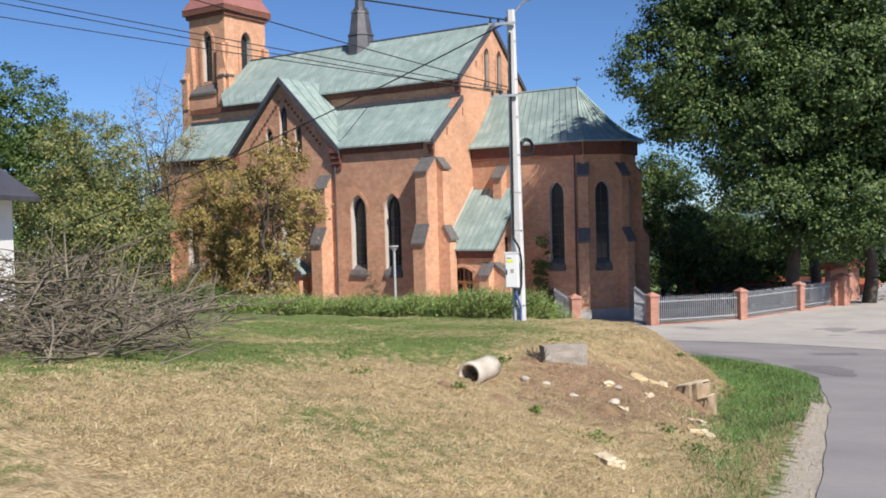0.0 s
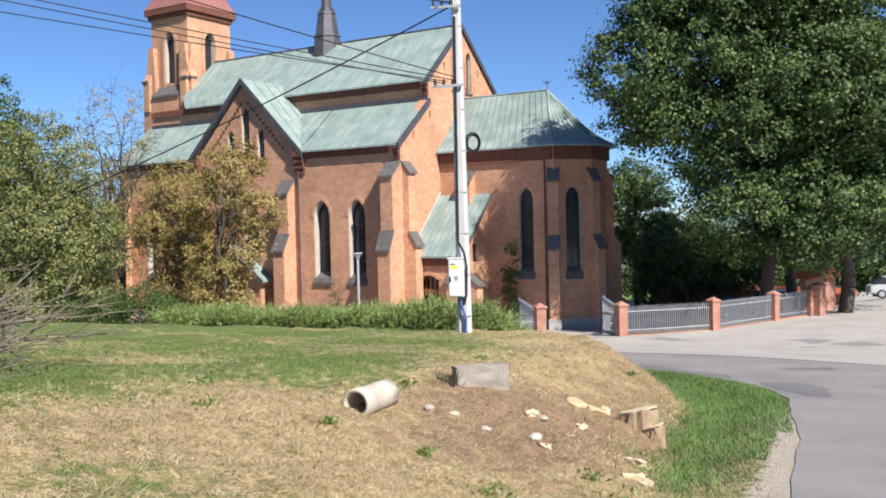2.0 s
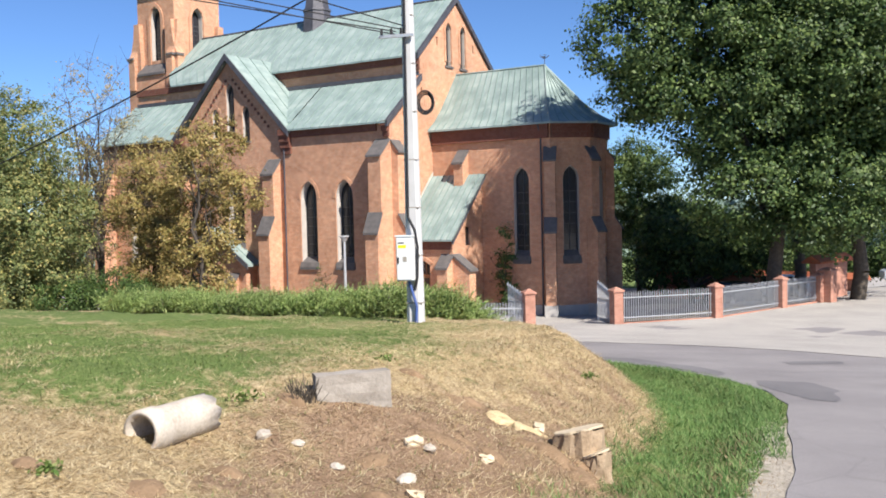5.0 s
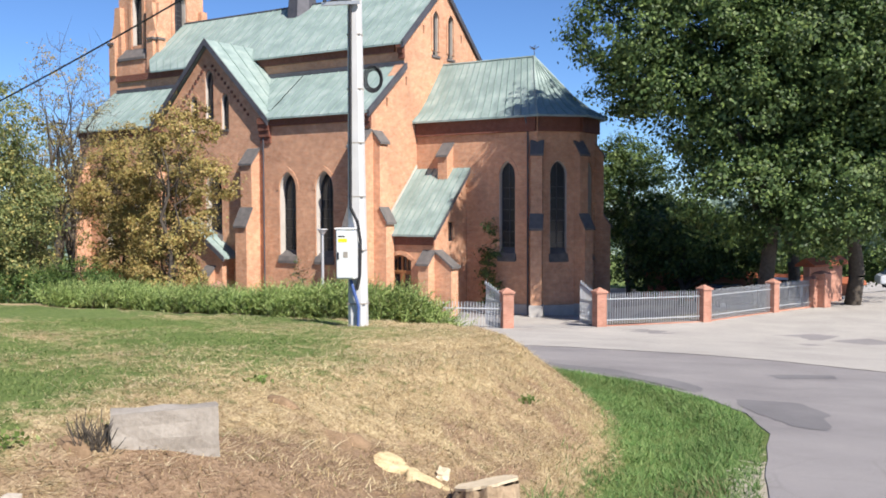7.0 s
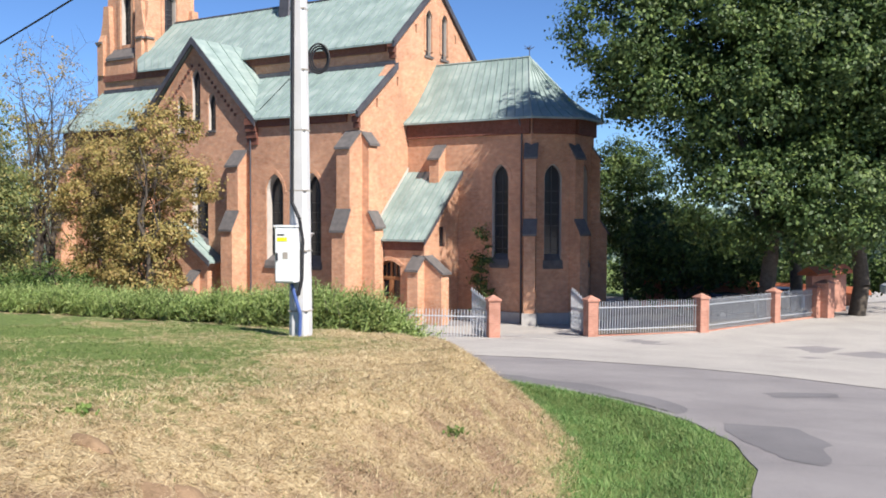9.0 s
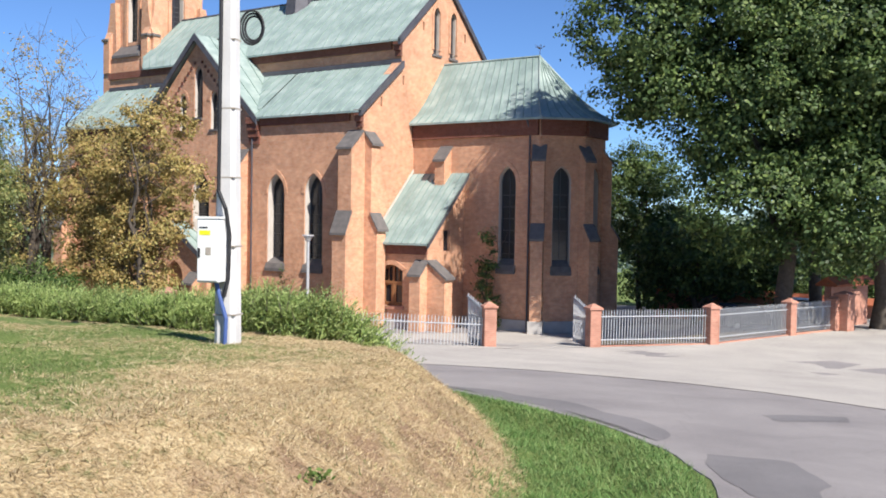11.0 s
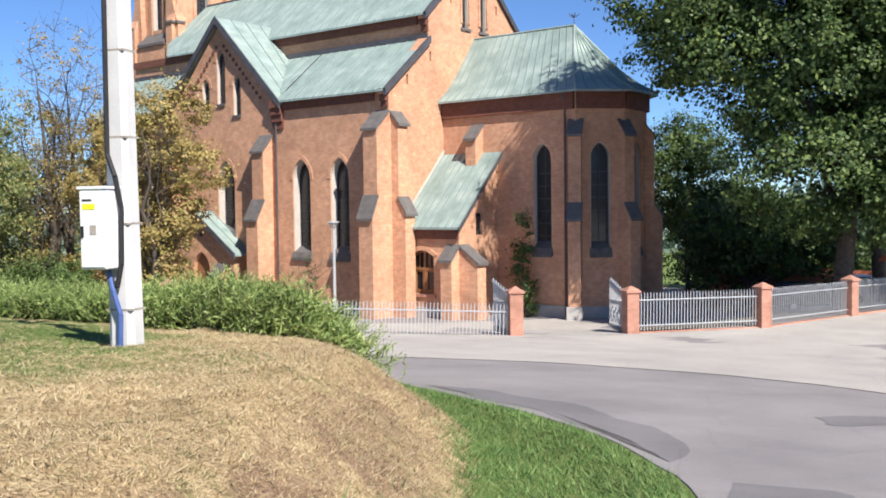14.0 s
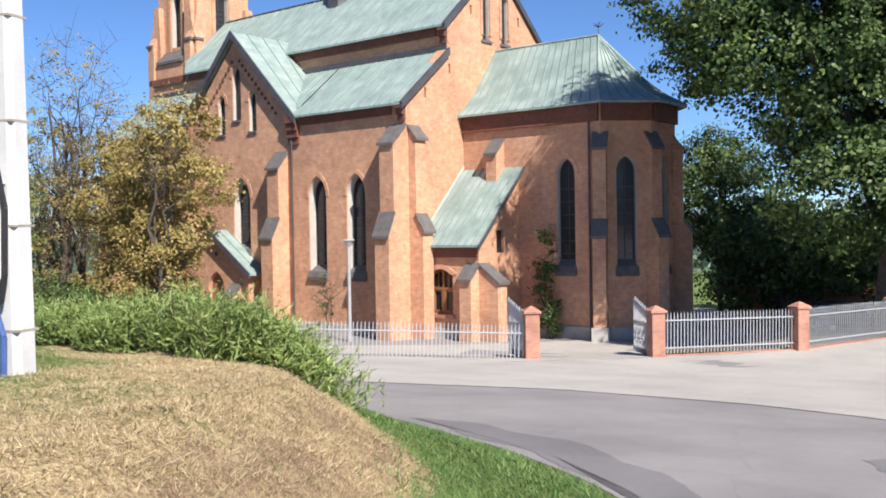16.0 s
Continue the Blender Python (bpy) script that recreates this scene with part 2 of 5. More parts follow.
def raw(name, verts, faces, material, parent=None, smooth=False):
    me = bpy.data.meshes.new(name)
    v = np.asarray(verts, dtype=np.float32)
    f = np.asarray(faces, dtype=np.int32)
    n, k = f.shape
    me.vertices.add(len(v))
    me.vertices.foreach_set("co", v.ravel())
    me.loops.add(n * k)
    me.loops.foreach_set("vertex_index", f.ravel())
    me.polygons.add(n)
    me.polygons.foreach_set("loop_start", np.arange(n, dtype=np.int32) * k)
    me.polygons.foreach_set("loop_total", np.full(n, k, dtype=np.int32))
    me.update(calc_edges=True)
    me.polygons.foreach_set("use_smooth", np.full(n, smooth))
    me.materials.append(material)
    ob = new(name, me)
    ob.parent = parent
    return ob


def box(bm, x0, x1, y0, y1, z0, z1, m=None):
    r = bmesh.ops.create_cube(bm, size=1, matrix=(m or Matrix.Identity(4)) @ Matrix.LocRotScale(((x0 + x1) / 2, (y0 + y1) / 2, (z0 + z1) / 2), None, (x1 - x0, y1 - y0, z1 - z0)))
    return r["verts"]


def boxed(*a, m=None, bevel=0.0):
    bm = bmesh.new()
    box(bm, *a, m=m)
    if bevel:
        bmesh.ops.bevel(bm, geom=bm.edges[:], offset=bevel, segments=1, affect="EDGES")
    return bm


def side(x, y, degrees):
    """A wall's frame: u along the wall, v up, w outward (u to the right as seen from outside)."""
    a = radians(degrees)
    u, v = Vector((math.cos(a), math.sin(a), 0)), Vector((0, 0, 1))
    w = u.cross(v)
    m = Matrix.Identity(4)
    for c, vec in enumerate((u, v, w, Vector((x, y, 0)))):
        for r in range(3):
            m[r][c] = vec[r]
    return m


def plate(outer, holes, w0, w1, m):
    """A plate in the (u, v) plane with holes, between depths w0 (back) and w1 (front)."""
    bm = bmesh.new()
    loops = []
    for loop in (outer, *holes):
        vs = [bm.verts.new((p[0], p[1], w1)) for p in loop]
        es = [bm.edges.new((vs[k], vs[(k + 1) % len(vs)])) for k in range(len(vs))]
        loops.append((vs, es))
    bmesh.ops.triangle_fill(bm, use_beauty=True, edges=bm.edges[:])
    front = bm.faces[:]
    back = {}
    for vs, _ in loops:
        for v in vs:
            back[v] = bm.verts.new((v.co.x, v.co.y, w0))
    for f in front:
        bm.faces.new([back[v] for v in reversed(f.verts)])
    for vs, _ in loops:
        for k in range(len(vs)):
            a, b = vs[k], vs[(k + 1) % len(vs)]
            bm.faces.new((a, back[a], back[b], b))
    bmesh.ops.transform(bm, matrix=m, verts=bm.verts[:])
    bmesh.ops.recalc_face_normals(bm, faces=bm.faces[:])
    return bm


def prism(poly, w0, w1, m):
    return plate(poly, [], w0, w1, m)


def lancet(cx, z0, z1, width, sharp=0.85, n=7):
    """A pointed opening from z0 to its apex z1."""
    r = sharp * width
    c = r - width / 2
    top = math.acos(c / r)
    zs = z1 - r * math.sin(top)
    right = [(cx - c + r * math.cos(top * k / n), zs + r * math.sin(top * k / n)) for k in range(n + 1)]
    left = [(2 * cx - x, z) for x, z in reversed(right[:-1])]
    return [(cx - width / 2, z0), (cx + width / 2, z0)] + right + left


def tube(bm, a, b, r0, r1, sides=6, caps=True):
    a, b = Vector(a), Vector(b)
    d = b - a
    if d.length < 1e-5:
        return
    q = d.to_track_quat("Z", "Y")
    rings = []
    for p, r in ((a, r0), (b, r1)):
        rings.append([bm.verts.new(p + q @ Vector((r * math.cos(2 * math.pi * k / sides), r * math.sin(2 * math.pi * k / sides), 0))) for k in range(sides)])
    for k in range(sides):
        bm.faces.new((rings[0][k], rings[0][(k + 1) % sides], rings[1][(k + 1) % sides], rings[1][k]))
    if caps:
        bm.faces.new(rings[0][::-1]), bm.faces.new(rings[1])


def tubed(*a, **k):
    bm = bmesh.new()
    tube(bm, *a, **k)
    return bm


# ---- ground shape ----
def arr(*p):
    return np.array(p, dtype=float)


KERB = arr((-0.2, -12), (-0.75, 0), (-1.2, 4.5), (-1.69, 7.76), (-2.15, 10.2), (-2.98, 14.64), (-3.66, 17.36), (-4.24, 19.8), (-5.02, 21.68), (-6.08, 23.25), (-7.75, 24.95),
           (-9.5, 26.1), (-11.2, 26.85), (-12.8, 27.5), (-15, 28.7), (-18, 29.6), (-25, 28.7), (-34, 24.5), (-50, 14), (-90, -8))
FOOT = arr((-0.9, -12), (-1.3, 0), (-1.7, 4.5), (-2.3, 7.5), (-2.95, 9.6), (-4.3, 13.55), (-5.15, 17.1), (-6.4, 20.2), (-7.9, 22.5), (-9.4, 24.4), (-11.3, 26.0),
           (-13, 26.9), (-15.2, 27.8), (-18, 28.6), (-25, 27.8), (-34, 23.6), (-50, 13), (-90, -9))


def smooth(t):
    t = np.clip(t, 0, 1)
    return t * t * (3 - 2 * t)


def signed(x, y, line):
    """Distance to a polyline; positive on its left-hand (mound) side."""
    x, y = np.asarray(x, float), np.asarray(y, float)
    best, sign = np.full(x.shape, 1e9), np.ones(x.shape)
    for (ax, ay), (bx, by) in zip(line[:-1], line[1:]):
        dx, dy = bx - ax, by - ay
        t = np.clip(((x - ax) * dx + (y - ay) * dy) / (dx * dx + dy * dy), 0, 1)
        d = np.hypot(x - ax - t * dx, y - ay - t * dy)
        s = np.where((x - ax) * -dy + (y - ay) * dx >= 0, 1.0, -1.0)
        near = d < best
        best, sign = np.where(near, d, best), np.where(near, s, sign)
    return best * sign


YARD = arr((-70, 12), (-36, 29), (-24.3, 39.0), (-20.2, 42.2), (-17.5, 45.4), (-14.5, 49.9), (-12.4, 57.5), (-8, 75), (10, 120), (60, 140))


def road_z(x, y):
    x, y = np.asarray(x, float), np.asarray(y, float)
    s = -0.183 * x + 0.983 * y
    k = 45.6
    bend = 1.5 * np.log1p(np.exp(np.clip((s - k) / 1.5, -30, 30)))
    z = -0.09 * s + 0.09 * bend - 0.012 * np.clip(s - k, 0, 30)
    z = np.where(s < -20, 1.8, z)
    return np.maximum(z, -4.5) - 1.35 * smooth((signed(x, y, YARD) - 0.5) / 11.5)


def wave(x, y):
    small = 0.02 * np.sin(7.3 * x + 3.1 * y) * np.sin(6.1 * y - 4.7 * x) + 0.012 * np.sin(11.9 * x - 4.3 * y + 1.0) * np.sin(9.7 * y + 5.3 * x)
    return small + 0.03 * np.sin(1.9 * x + 0.7 * y) * np.sin(1.3 * y - 0.4 * x) + 0.018 * np.sin(4.1 * x - 2.2 * y) + 0.014 * np.sin(3.3 * y + 5.0 * x + 1.0)


def ground_z(x, y):
    x, y = np.asarray(x, float), np.asarray(y, float)
    s = -0.183 * x + 0.983 * y
    k, f = signed(x, y, KERB), signed(x, y, FOOT)
    r = road_z(x, y)
    width = 5.8 - 2.8 * smooth((s - 10.8) / 1.9) - 1.3 * smooth((s - 13) / 5)
    high = 0.86 + 0.06 * smooth((s - 19) / 4) - 0.14 * smooth((s - 24) / 4)
    h = high * smooth(f / width) ** 0.85
    ditch = -0.22 * smooth((k - 0.25) / 0.8) * (1 - smooth((f + 0.6) / 1.2)) * smooth((s - 6) / 8)
    z = r + np.where(k > 0, ditch - 0.012 + 0.04 * smooth((k - 0.1) / 0.4) + np.where(f > 0, h, 0) + wave(x, y) * smooth(k / 1.5), -0.012 - 0.12 * smooth((-k - 0.35) / 0.5))
    return z


def gz(x, y):
    return float(ground_z(np.array([x]), np.array([y]))[0])


def rz(x, y):
    return float(road_z(np.array([x]), np.array([y]))[0])


def steps_axis(lo, hi, step):
    fine = list(np.arange(lo, hi + 1e-6, step))
    a, b, d = [], [], step
    p = hi
    while p < 1800:
        d *= 1.25
        p += d
        b.append(p)
    p, d = lo, step
    while p > -1800:
        d *= 1.25
        p -= d
        a.append(p)
    return np.array(a[::-1] + fine + b)


def grid(xs, ys, fz, name, material):
    gx, gy = np.meshgrid(xs, ys)
    v = np.stack([gx.ravel(), gy.ravel(), fz(gx.ravel(), gy.ravel())], 1)
    n, m = len(xs), len(ys)
    i = np.arange((n - 1) * (m - 1))
    a = (i // (n - 1)) * n + i % (n - 1)
    return raw(name, v, np.stack([a, a + 1, a + n + 1, a + n], 1), material, None, True), v


def sheet(name, rows, material, lift, label, category):
    """A paved sheet, draped over the road's slope, from rows of (x, y)."""
    rows = np.asarray(rows, float)
    m, n = rows.shape[:2]
    p = rows.reshape(-1, 2)
    v = np.column_stack([p, road_z(p[:, 0], p[:, 1]) + lift])
    i = np.arange((n - 1) * (m - 1))
    a = (i // (n - 1)) * n + i % (n - 1)
    ob = raw(name, v, np.stack([a, a + 1, a + n + 1, a + n], 1), material, None, True)
    return tagged(ob, label, category, kind="structure")


def along(line, step):
    line = np.asarray(line, float)
    d = np.concatenate([[0], np.cumsum(np.hypot(*(line[1:] - line[:-1]).T))])
    t = np.linspace(0, d[-1], max(2, int(d[-1] / step) + 1))
    return np.column_stack([np.interp(t, d, line[:, 0]), np.interp(t, d, line[:, 1])])


def dry_edge(s):
    return 1.6 + 0.7 * smooth((s - 18) / 3) + 1.6 * smooth((13 - s) / 3)


# ---- ground, road, yard ----
xs, ys = steps_axis(-20, 2, 0.12), steps_axis(-3, 30, 0.12)
ground, gv = grid(xs, ys, ground_z, "ground", GROUND)
tagged(ground, "mown grass bank, part dry and straw-coloured, part green", "ground", kind="structure")
gs = -0.183 * gv[:, 0] + 0.983 * gv[:, 1]
gf, gk = signed(gv[:, 0], gv[:, 1], FOOT), signed(gv[:, 0], gv[:, 1], KERB)
dry = smooth((gf + 0.15) / 0.5) * (1 - 0.9 * smooth((gf - dry_edge(gs)) / 2.4))
dry = np.where(gf > 25, 0.2, dry)
dry = np.where(gf > -0.1, 0.16 + 0.66 * dry, dry)
dry += smooth((gf - 1.2) / 1.5) * np.where(gf > 0.3, 0.2 * np.sin(1.1 * gv[:, 0] + 0.6 * gv[:, 1]) * np.sin(0.9 * gv[:, 1] - 0.5 * gv[:, 0]), 0)
dry = np.maximum(dry, 0.62 * smooth((gk - 0.2) / 0.3) * (1 - smooth((gk - 0.75) / 0.6)) * (1 - smooth((gs - 11) / 4)))
edge_grit = 0.85 * (1 - smooth((gk - 0.1) / 0.5)) * (1 - smooth((gs - 16) / 4)) + 0.1 * (1 - smooth(gk / 0.3))
steep = 0.55 * smooth((gf - 0.05) / 0.4) * (1 - smooth((gf - 0.9) / 0.9)) * smooth((gs - 12.5) / 2)
earth = np.maximum(steep, np.clip(1.15 - np.hypot((gv[:, 0] + 5.0) / 1.0, (gv[:, 1] - 11.9) / 2.4) / 1.6, 0, 0.8))
cols = np.column_stack([dry, np.clip(edge_grit, 0, 1), earth, np.ones(len(dry))]).astype(np.float32)
layer = ground.data.color_attributes.new("zone", "FLOAT_COLOR", "POINT")
layer.data.foreach_set("color", cols.ravel())

k_line = along(KERB[:-1], 0.5)
tang = np.gradient(k_line, axis=0)
tang /= np.hypot(tang[:, 0], tang[:, 1])[:, None]
out = np.column_stack([tang[:, 1], -tang[:, 0]])
offs = np.array([-0.03, 0.0, 0.15, 0.5, 1, 1.6, 2.4, 3.4, 4.6, 6, 7.5, 9, 10.5, 12, 14, 17, 21, 26, 32, 40, 55])
rag = 0.018 * np.sin(np.arange(len(k_line)) * 1.7) + 0.012 * np.sin(np.arange(len(k_line)) * 0.61)
rows = [k_line + out * (o + (rag[:, None] * 0.7 if o < 0.1 else 0)) for o in offs]
road = sheet("road", rows, ASPHALT, 0.0, "worn grey asphalt road, patched and cracked", "road")
for v in road.data.vertices[:len(k_line)]:
    v.co.z -= 0.06
road.data.polygons.foreach_set("use_smooth", [False] * len(road.data.polygons))
edge_b = along(arr((-60, 4), (-34, 22.5), (-24, 29.2), (-17, 32), (-14, 33.9), (-10.1, 34.4), (-7.5, 33.8), (-4.7, 32.2), (2, 29.5), (12, 27), (40, 24)), 1.0)
fence_line = along(YARD, 1.0)
fence_line = fence_line[np.linspace(0, len(fence_line) - 1, len(edge_b)).astype(int)]
sheet("pavement", [edge_b + (fence_line - edge_b) * t for t in np.linspace(0, 1, 24)], PLAZA, 0.012, "pale grey yard paving before the church gate", "pavement")
back_line = fence_line + np.column_stack([np.full(len(edge_b), -13.0), np.full(len(edge_b), 12.0)])
sheet("churchyard_paving", [fence_line + (back_line - fence_line) * t for t in np.linspace(0, 1, 8)], PLAZA, 0.016, "pale paved forecourt of the church inside the gate", "pavement")


# soil sheet behind the fence; part of the tree shade is in its colour
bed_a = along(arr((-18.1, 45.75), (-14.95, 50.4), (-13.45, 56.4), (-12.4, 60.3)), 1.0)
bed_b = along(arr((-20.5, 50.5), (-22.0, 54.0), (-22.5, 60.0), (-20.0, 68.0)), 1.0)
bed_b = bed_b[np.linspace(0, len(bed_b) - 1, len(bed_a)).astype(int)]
sheet("churchyard_ground", [bed_a + (bed_b - bed_a) * t for t in np.linspace(0, 1, 10)], SHADE_SOIL, 0.04, "grassy soil behind the fence, its colour darkened for the trees' shade", "ground")

# ---- church ----
BASE = -5.75
AXIS, END = 63.6, -36.9               # the nave's middle line (y) and the east end wall (x)
S_AISLE, S_NAVE, S_CHAN = 55.3, 58.95, 60.3
WEST = -65.0
church = thing("church", "red brick gothic church with green copper roofs and a bell tower", "church", (-45, 60, BASE))
church.matrix_world = Matrix.Translation((-45, 60, BASE))
INV = Matrix.Translation((45, -60, -BASE))


def cpart(name, bm, material, label="", parent=None, smooth=False):
    """A part of the church, given in world places."""
    if parent is None:
        bmesh.ops.transform(bm, matrix=INV, verts=bm.verts[:])
        return part(name, bm, material, church, label, smooth)
    bmesh.ops.transform(bm, matrix=INV, verts=bm.verts[:])
    return part(name, bm, material, parent, label, smooth)


SOUTH, EAST = side(0, S_AISLE, 0), side(END, 0, 90)


def window(m, cx, z0, z1, width, wall_w=0.0, deep=0.42, bars=7, sill=True, sharp=0.85, panes=True):
    """A lancet window set in a wall's opening: glass, iron bars, frame ring and sloping sill."""
    glass = cpart("window", prism(lancet(cx, z0, z1, width, sharp), wall_w - deep - 0.06, wall_w - deep, m), GLASS, "dark leaded church window")
    ring = plate(lancet(cx, z0, z1, width, sharp), [lancet(cx, z0 + 0.07, z1 - 0.1, width - 0.16, sharp)], wall_w - deep - 0.02, wall_w - deep + 0.05, m)
    cpart("window_frame", ring, IRON, "", glass)
    lining = plate(lancet(cx, z0, z1, width, sharp), [lancet(cx, z0 + 0.003, z1 - 0.05, width - 0.07, sharp)], wall_w - deep + 0.06, wall_w - 0.05, m)
    cpart("reveal", lining, PLASTER, "pale plastered window reveal", glass)
    arch = [p for p in lancet(cx, z0, z1 + 0.3, width + 0.5, sharp) if p[1] > z0 + 0.01]
    low = arch[0][1]
    inner = [p for p in lancet(cx, z0, z1 + 0.004, width + 0.008, sharp) if p[1] > z0 + 0.01]
    cpart("window_arch", prism(arch + [(inner[-1][0], low)] + inner[::-1] + [(inner[0][0], low)], wall_w + 0.001, wall_w + 0.035, m), BRICK, "", glass)
    if bars:
        bm = bmesh.new()
        top = z1 - width * 0.85
        for k in range(1, bars):
            z = z0 + (top - z0) * k / bars
            box(bm, cx - width / 2 + 0.02, cx + width / 2 - 0.02, z - 0.02, z + 0.02, wall_w - deep + 0.002, wall_w - deep + 0.035, m)
        box(bm, cx - 0.025, cx + 0.025, z0 + 0.05, z1 - 0.12, wall_w - deep + 0.003, wall_w - deep + 0.03, m)
        cpart("glazing_grid", bm, IRON, "", glass)
    if sill:
        a = m @ Matrix(((0, 0, 1, 0), (0, 1, 0, 0), (1, 0, 0, 0), (0, 0, 0, 1)))
        bm = prism([(wall_w - deep, z0 + 0.4), (wall_w - deep, z0 - 0.1), (wall_w + 0.14, z0 - 0.48), (wall_w + 0.14, z0 - 0.3), (wall_w + 0.02, z0 + 0.03)], cx - width / 2 - 0.07, cx + width / 2 + 0.07, a)
        cpart("window_sill", bm, SLATE, "", glass)


def buttress(m, u0, u1, stages, w0=0.0):
    """A stepped buttress. stages, from below: (projection, top where its slope ends at the wall side, drop of the slope)."""
    body = None
    a = m @ Matrix(((0, 0, 1, 0), (0, 1, 0, 0), (1, 0, 0, 0), (0, 0, 0, 1)))
    poly = [(w0 - 0.02, BASE)]
    for k, (p, z, drop) in enumerate(stages):
        nxt = stages[k + 1][0] if k + 1 < len(stages) else 0.0
        poly += [(w0 + p, BASE if k == 0 else stages[k - 1][1])] if k == 0 else []
        poly += [(w0 + p, z - drop), (w0 + nxt, z)]
    poly[-1] = (w0 - 0.02, poly[-1][1])
    body = cpart("buttress", prism(poly, u0, u1, a), BRICK)
    for k, (p, z, drop) in enumerate(stages):
        nxt = stages[k + 1][0] if k + 1 < len(stages) else 0.0
        run = p - nxt
        ext = 0.14
        lip = drop * ext / run
        cap = [(w0 + nxt, z + 0.12), (w0 + nxt, z + 0.003), (w0 + p + ext, z - drop - lip + 0.003), (w0 + p + ext, z - drop - lip + 0.14)]
        cpart("buttress_cap", prism(cap, u0 - 0.09, u1 + 0.09, a), SLATE, "dark weathered slate cap", body)
    return body


def seams(bm, pts_low, pts_high, step, h=0.045, w=0.035):
    """Standing seams between two eave-to-ridge lines (lists of points of equal length)."""
    lo, hi = [Vector(p) for p in pts_low], [Vector(p) for p in pts_high]
    n = max(1, int((lo[0] - hi[0]).length / step))
    for k in range(n + 1):
        t = k / n
        line = [a.lerp(b, t) for a, b in zip(lo, hi)]
        for p, q in zip(line[:-1], line[1:]):
            d = (q - p)
            if d.length < 0.05:
                continue
            across = (hi[0] - lo[0]).normalized()
            up = across.cross(d).normalized()
            if up.z < 0:
                up = -up
            vs = [bm.verts.new(c + across * (w / 2) * sx + up * hh) for c in (p, q) for sx, hh in ((-1, -0.01), (1, -0.01), (1, h), (-1, h))]
            for f in ((0, 1, 2, 3), (7, 6, 5, 4), (3, 2, 6, 7), (0, 3, 7, 4), (1, 5, 6, 2)):
                bm.faces.new([vs[i] for i in f])


def roof_strip(lines, thick=0.12):
    """A roof skin through successive lines of points (each from one verge to the other)."""
    bm = bmesh.new()
    tops = [[bm.verts.new(p) for p in line] for line in lines]
    lows = [[bm.verts.new(Vector(p) - Vector((0, 0, thick))) for p in line] for line in lines]
    for a, b, c, d in zip(tops[:-1], tops[1:], lows[:-1], lows[1:]):
        for k in range(len(a) - 1):
            bm.faces.new((a[k], a[k + 1], b[k + 1], b[k]))
            bm.faces.new((c[k + 1], c[k], d[k], d[k + 1]))
        bm.faces.new((a[0], b[0], d[0], c[0])), bm.faces.new((b[-1], a[-1], c[-1], d[-1]))
    for a, c in ((tops[0], lows[0]), (lows[-1], tops[-1])):
        for k in range(len(a) - 1):
            bm.faces.new((a[k + 1], a[k], c[k], c[k + 1]))
    bmesh.ops.recalc_face_normals(bm, faces=bm.faces[:])
    return bm


def roof(name, lines, step=0.62, material=None, label="green patinated copper roof with standing seams"):
    ob = cpart(name, roof_strip(lines), material or COPPER, label)
    bm = bmesh.new()
    for k in range(len(lines[0]) - 1):
        seams(bm, [l[k] for l in lines], [l[k + 1] for l in lines], step)
    cpart("standing_seam", bm, SEAM, "darker standing seams", ob)
    return ob


# long south wall with its cross gable
GX, GZ = -50.85, 12.35
AISLE_Z = 6.95
south_windows = [(-43.75, -2.15, 3.4, 1.45), (-40.65, -2.15, 3.4, 1.45), (GX + 0.3, -0.9, 3.6, 1.6), (-58.1, -2.15, 3.4, 1.3), (-61.3, -2.15, 3.4, 1.3)]
gable_windows = [(GX, 7.2, 10.6, 0.8), (GX - 1.5, 6.4, 8.9, 0.7), (GX + 1.5, 6.4, 8.9, 0.7)]
outline = [(WEST, BASE), (END - 0.702, BASE), (END - 0.702, AISLE_Z), (GX + 5.1, AISLE_Z), (GX, GZ), (GX - 5.1, AISLE_Z), (WEST, AISLE_Z)]
holes = [lancet(*w) for w in south_windows + gable_windows]
cpart("wall_south", plate(outline, holes, -0.7, 0, SOUTH), BRICK, "weathered red brick aisle wall")
for w in south_windows:
    window(SOUTH, *w, deep=0.58)
for w in gable_windows:
    window(SOUTH, *w, deep=0.3, bars=4, sill=False)
    cpart("window_sill", boxed(w[0] - 0.4, w[0] + 0.4, w[1] - 0.14, w[1], -0.2, 0.1, m=SOUTH), SLATE)
# dentil course under the gable's verges
for sgn in (-1, 1):
    for k in range(15):
        u = GX + sgn * (0.35 + 0.3 * k)
        v = GZ - 1.15 - abs(u - GX) * (GZ - AISLE_Z) / 5.1
        if v > 7.2:
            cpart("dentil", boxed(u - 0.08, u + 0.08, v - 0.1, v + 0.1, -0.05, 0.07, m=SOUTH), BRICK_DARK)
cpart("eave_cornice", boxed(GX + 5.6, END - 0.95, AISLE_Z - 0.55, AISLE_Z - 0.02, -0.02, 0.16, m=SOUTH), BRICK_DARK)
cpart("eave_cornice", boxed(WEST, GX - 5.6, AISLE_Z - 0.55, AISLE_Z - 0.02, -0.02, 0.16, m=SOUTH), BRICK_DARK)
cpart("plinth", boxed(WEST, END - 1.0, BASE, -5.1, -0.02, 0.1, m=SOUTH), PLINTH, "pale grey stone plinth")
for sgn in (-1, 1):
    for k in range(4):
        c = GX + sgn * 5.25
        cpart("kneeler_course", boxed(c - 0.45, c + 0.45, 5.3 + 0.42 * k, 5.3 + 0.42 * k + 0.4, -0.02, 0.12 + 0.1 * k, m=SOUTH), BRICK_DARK)

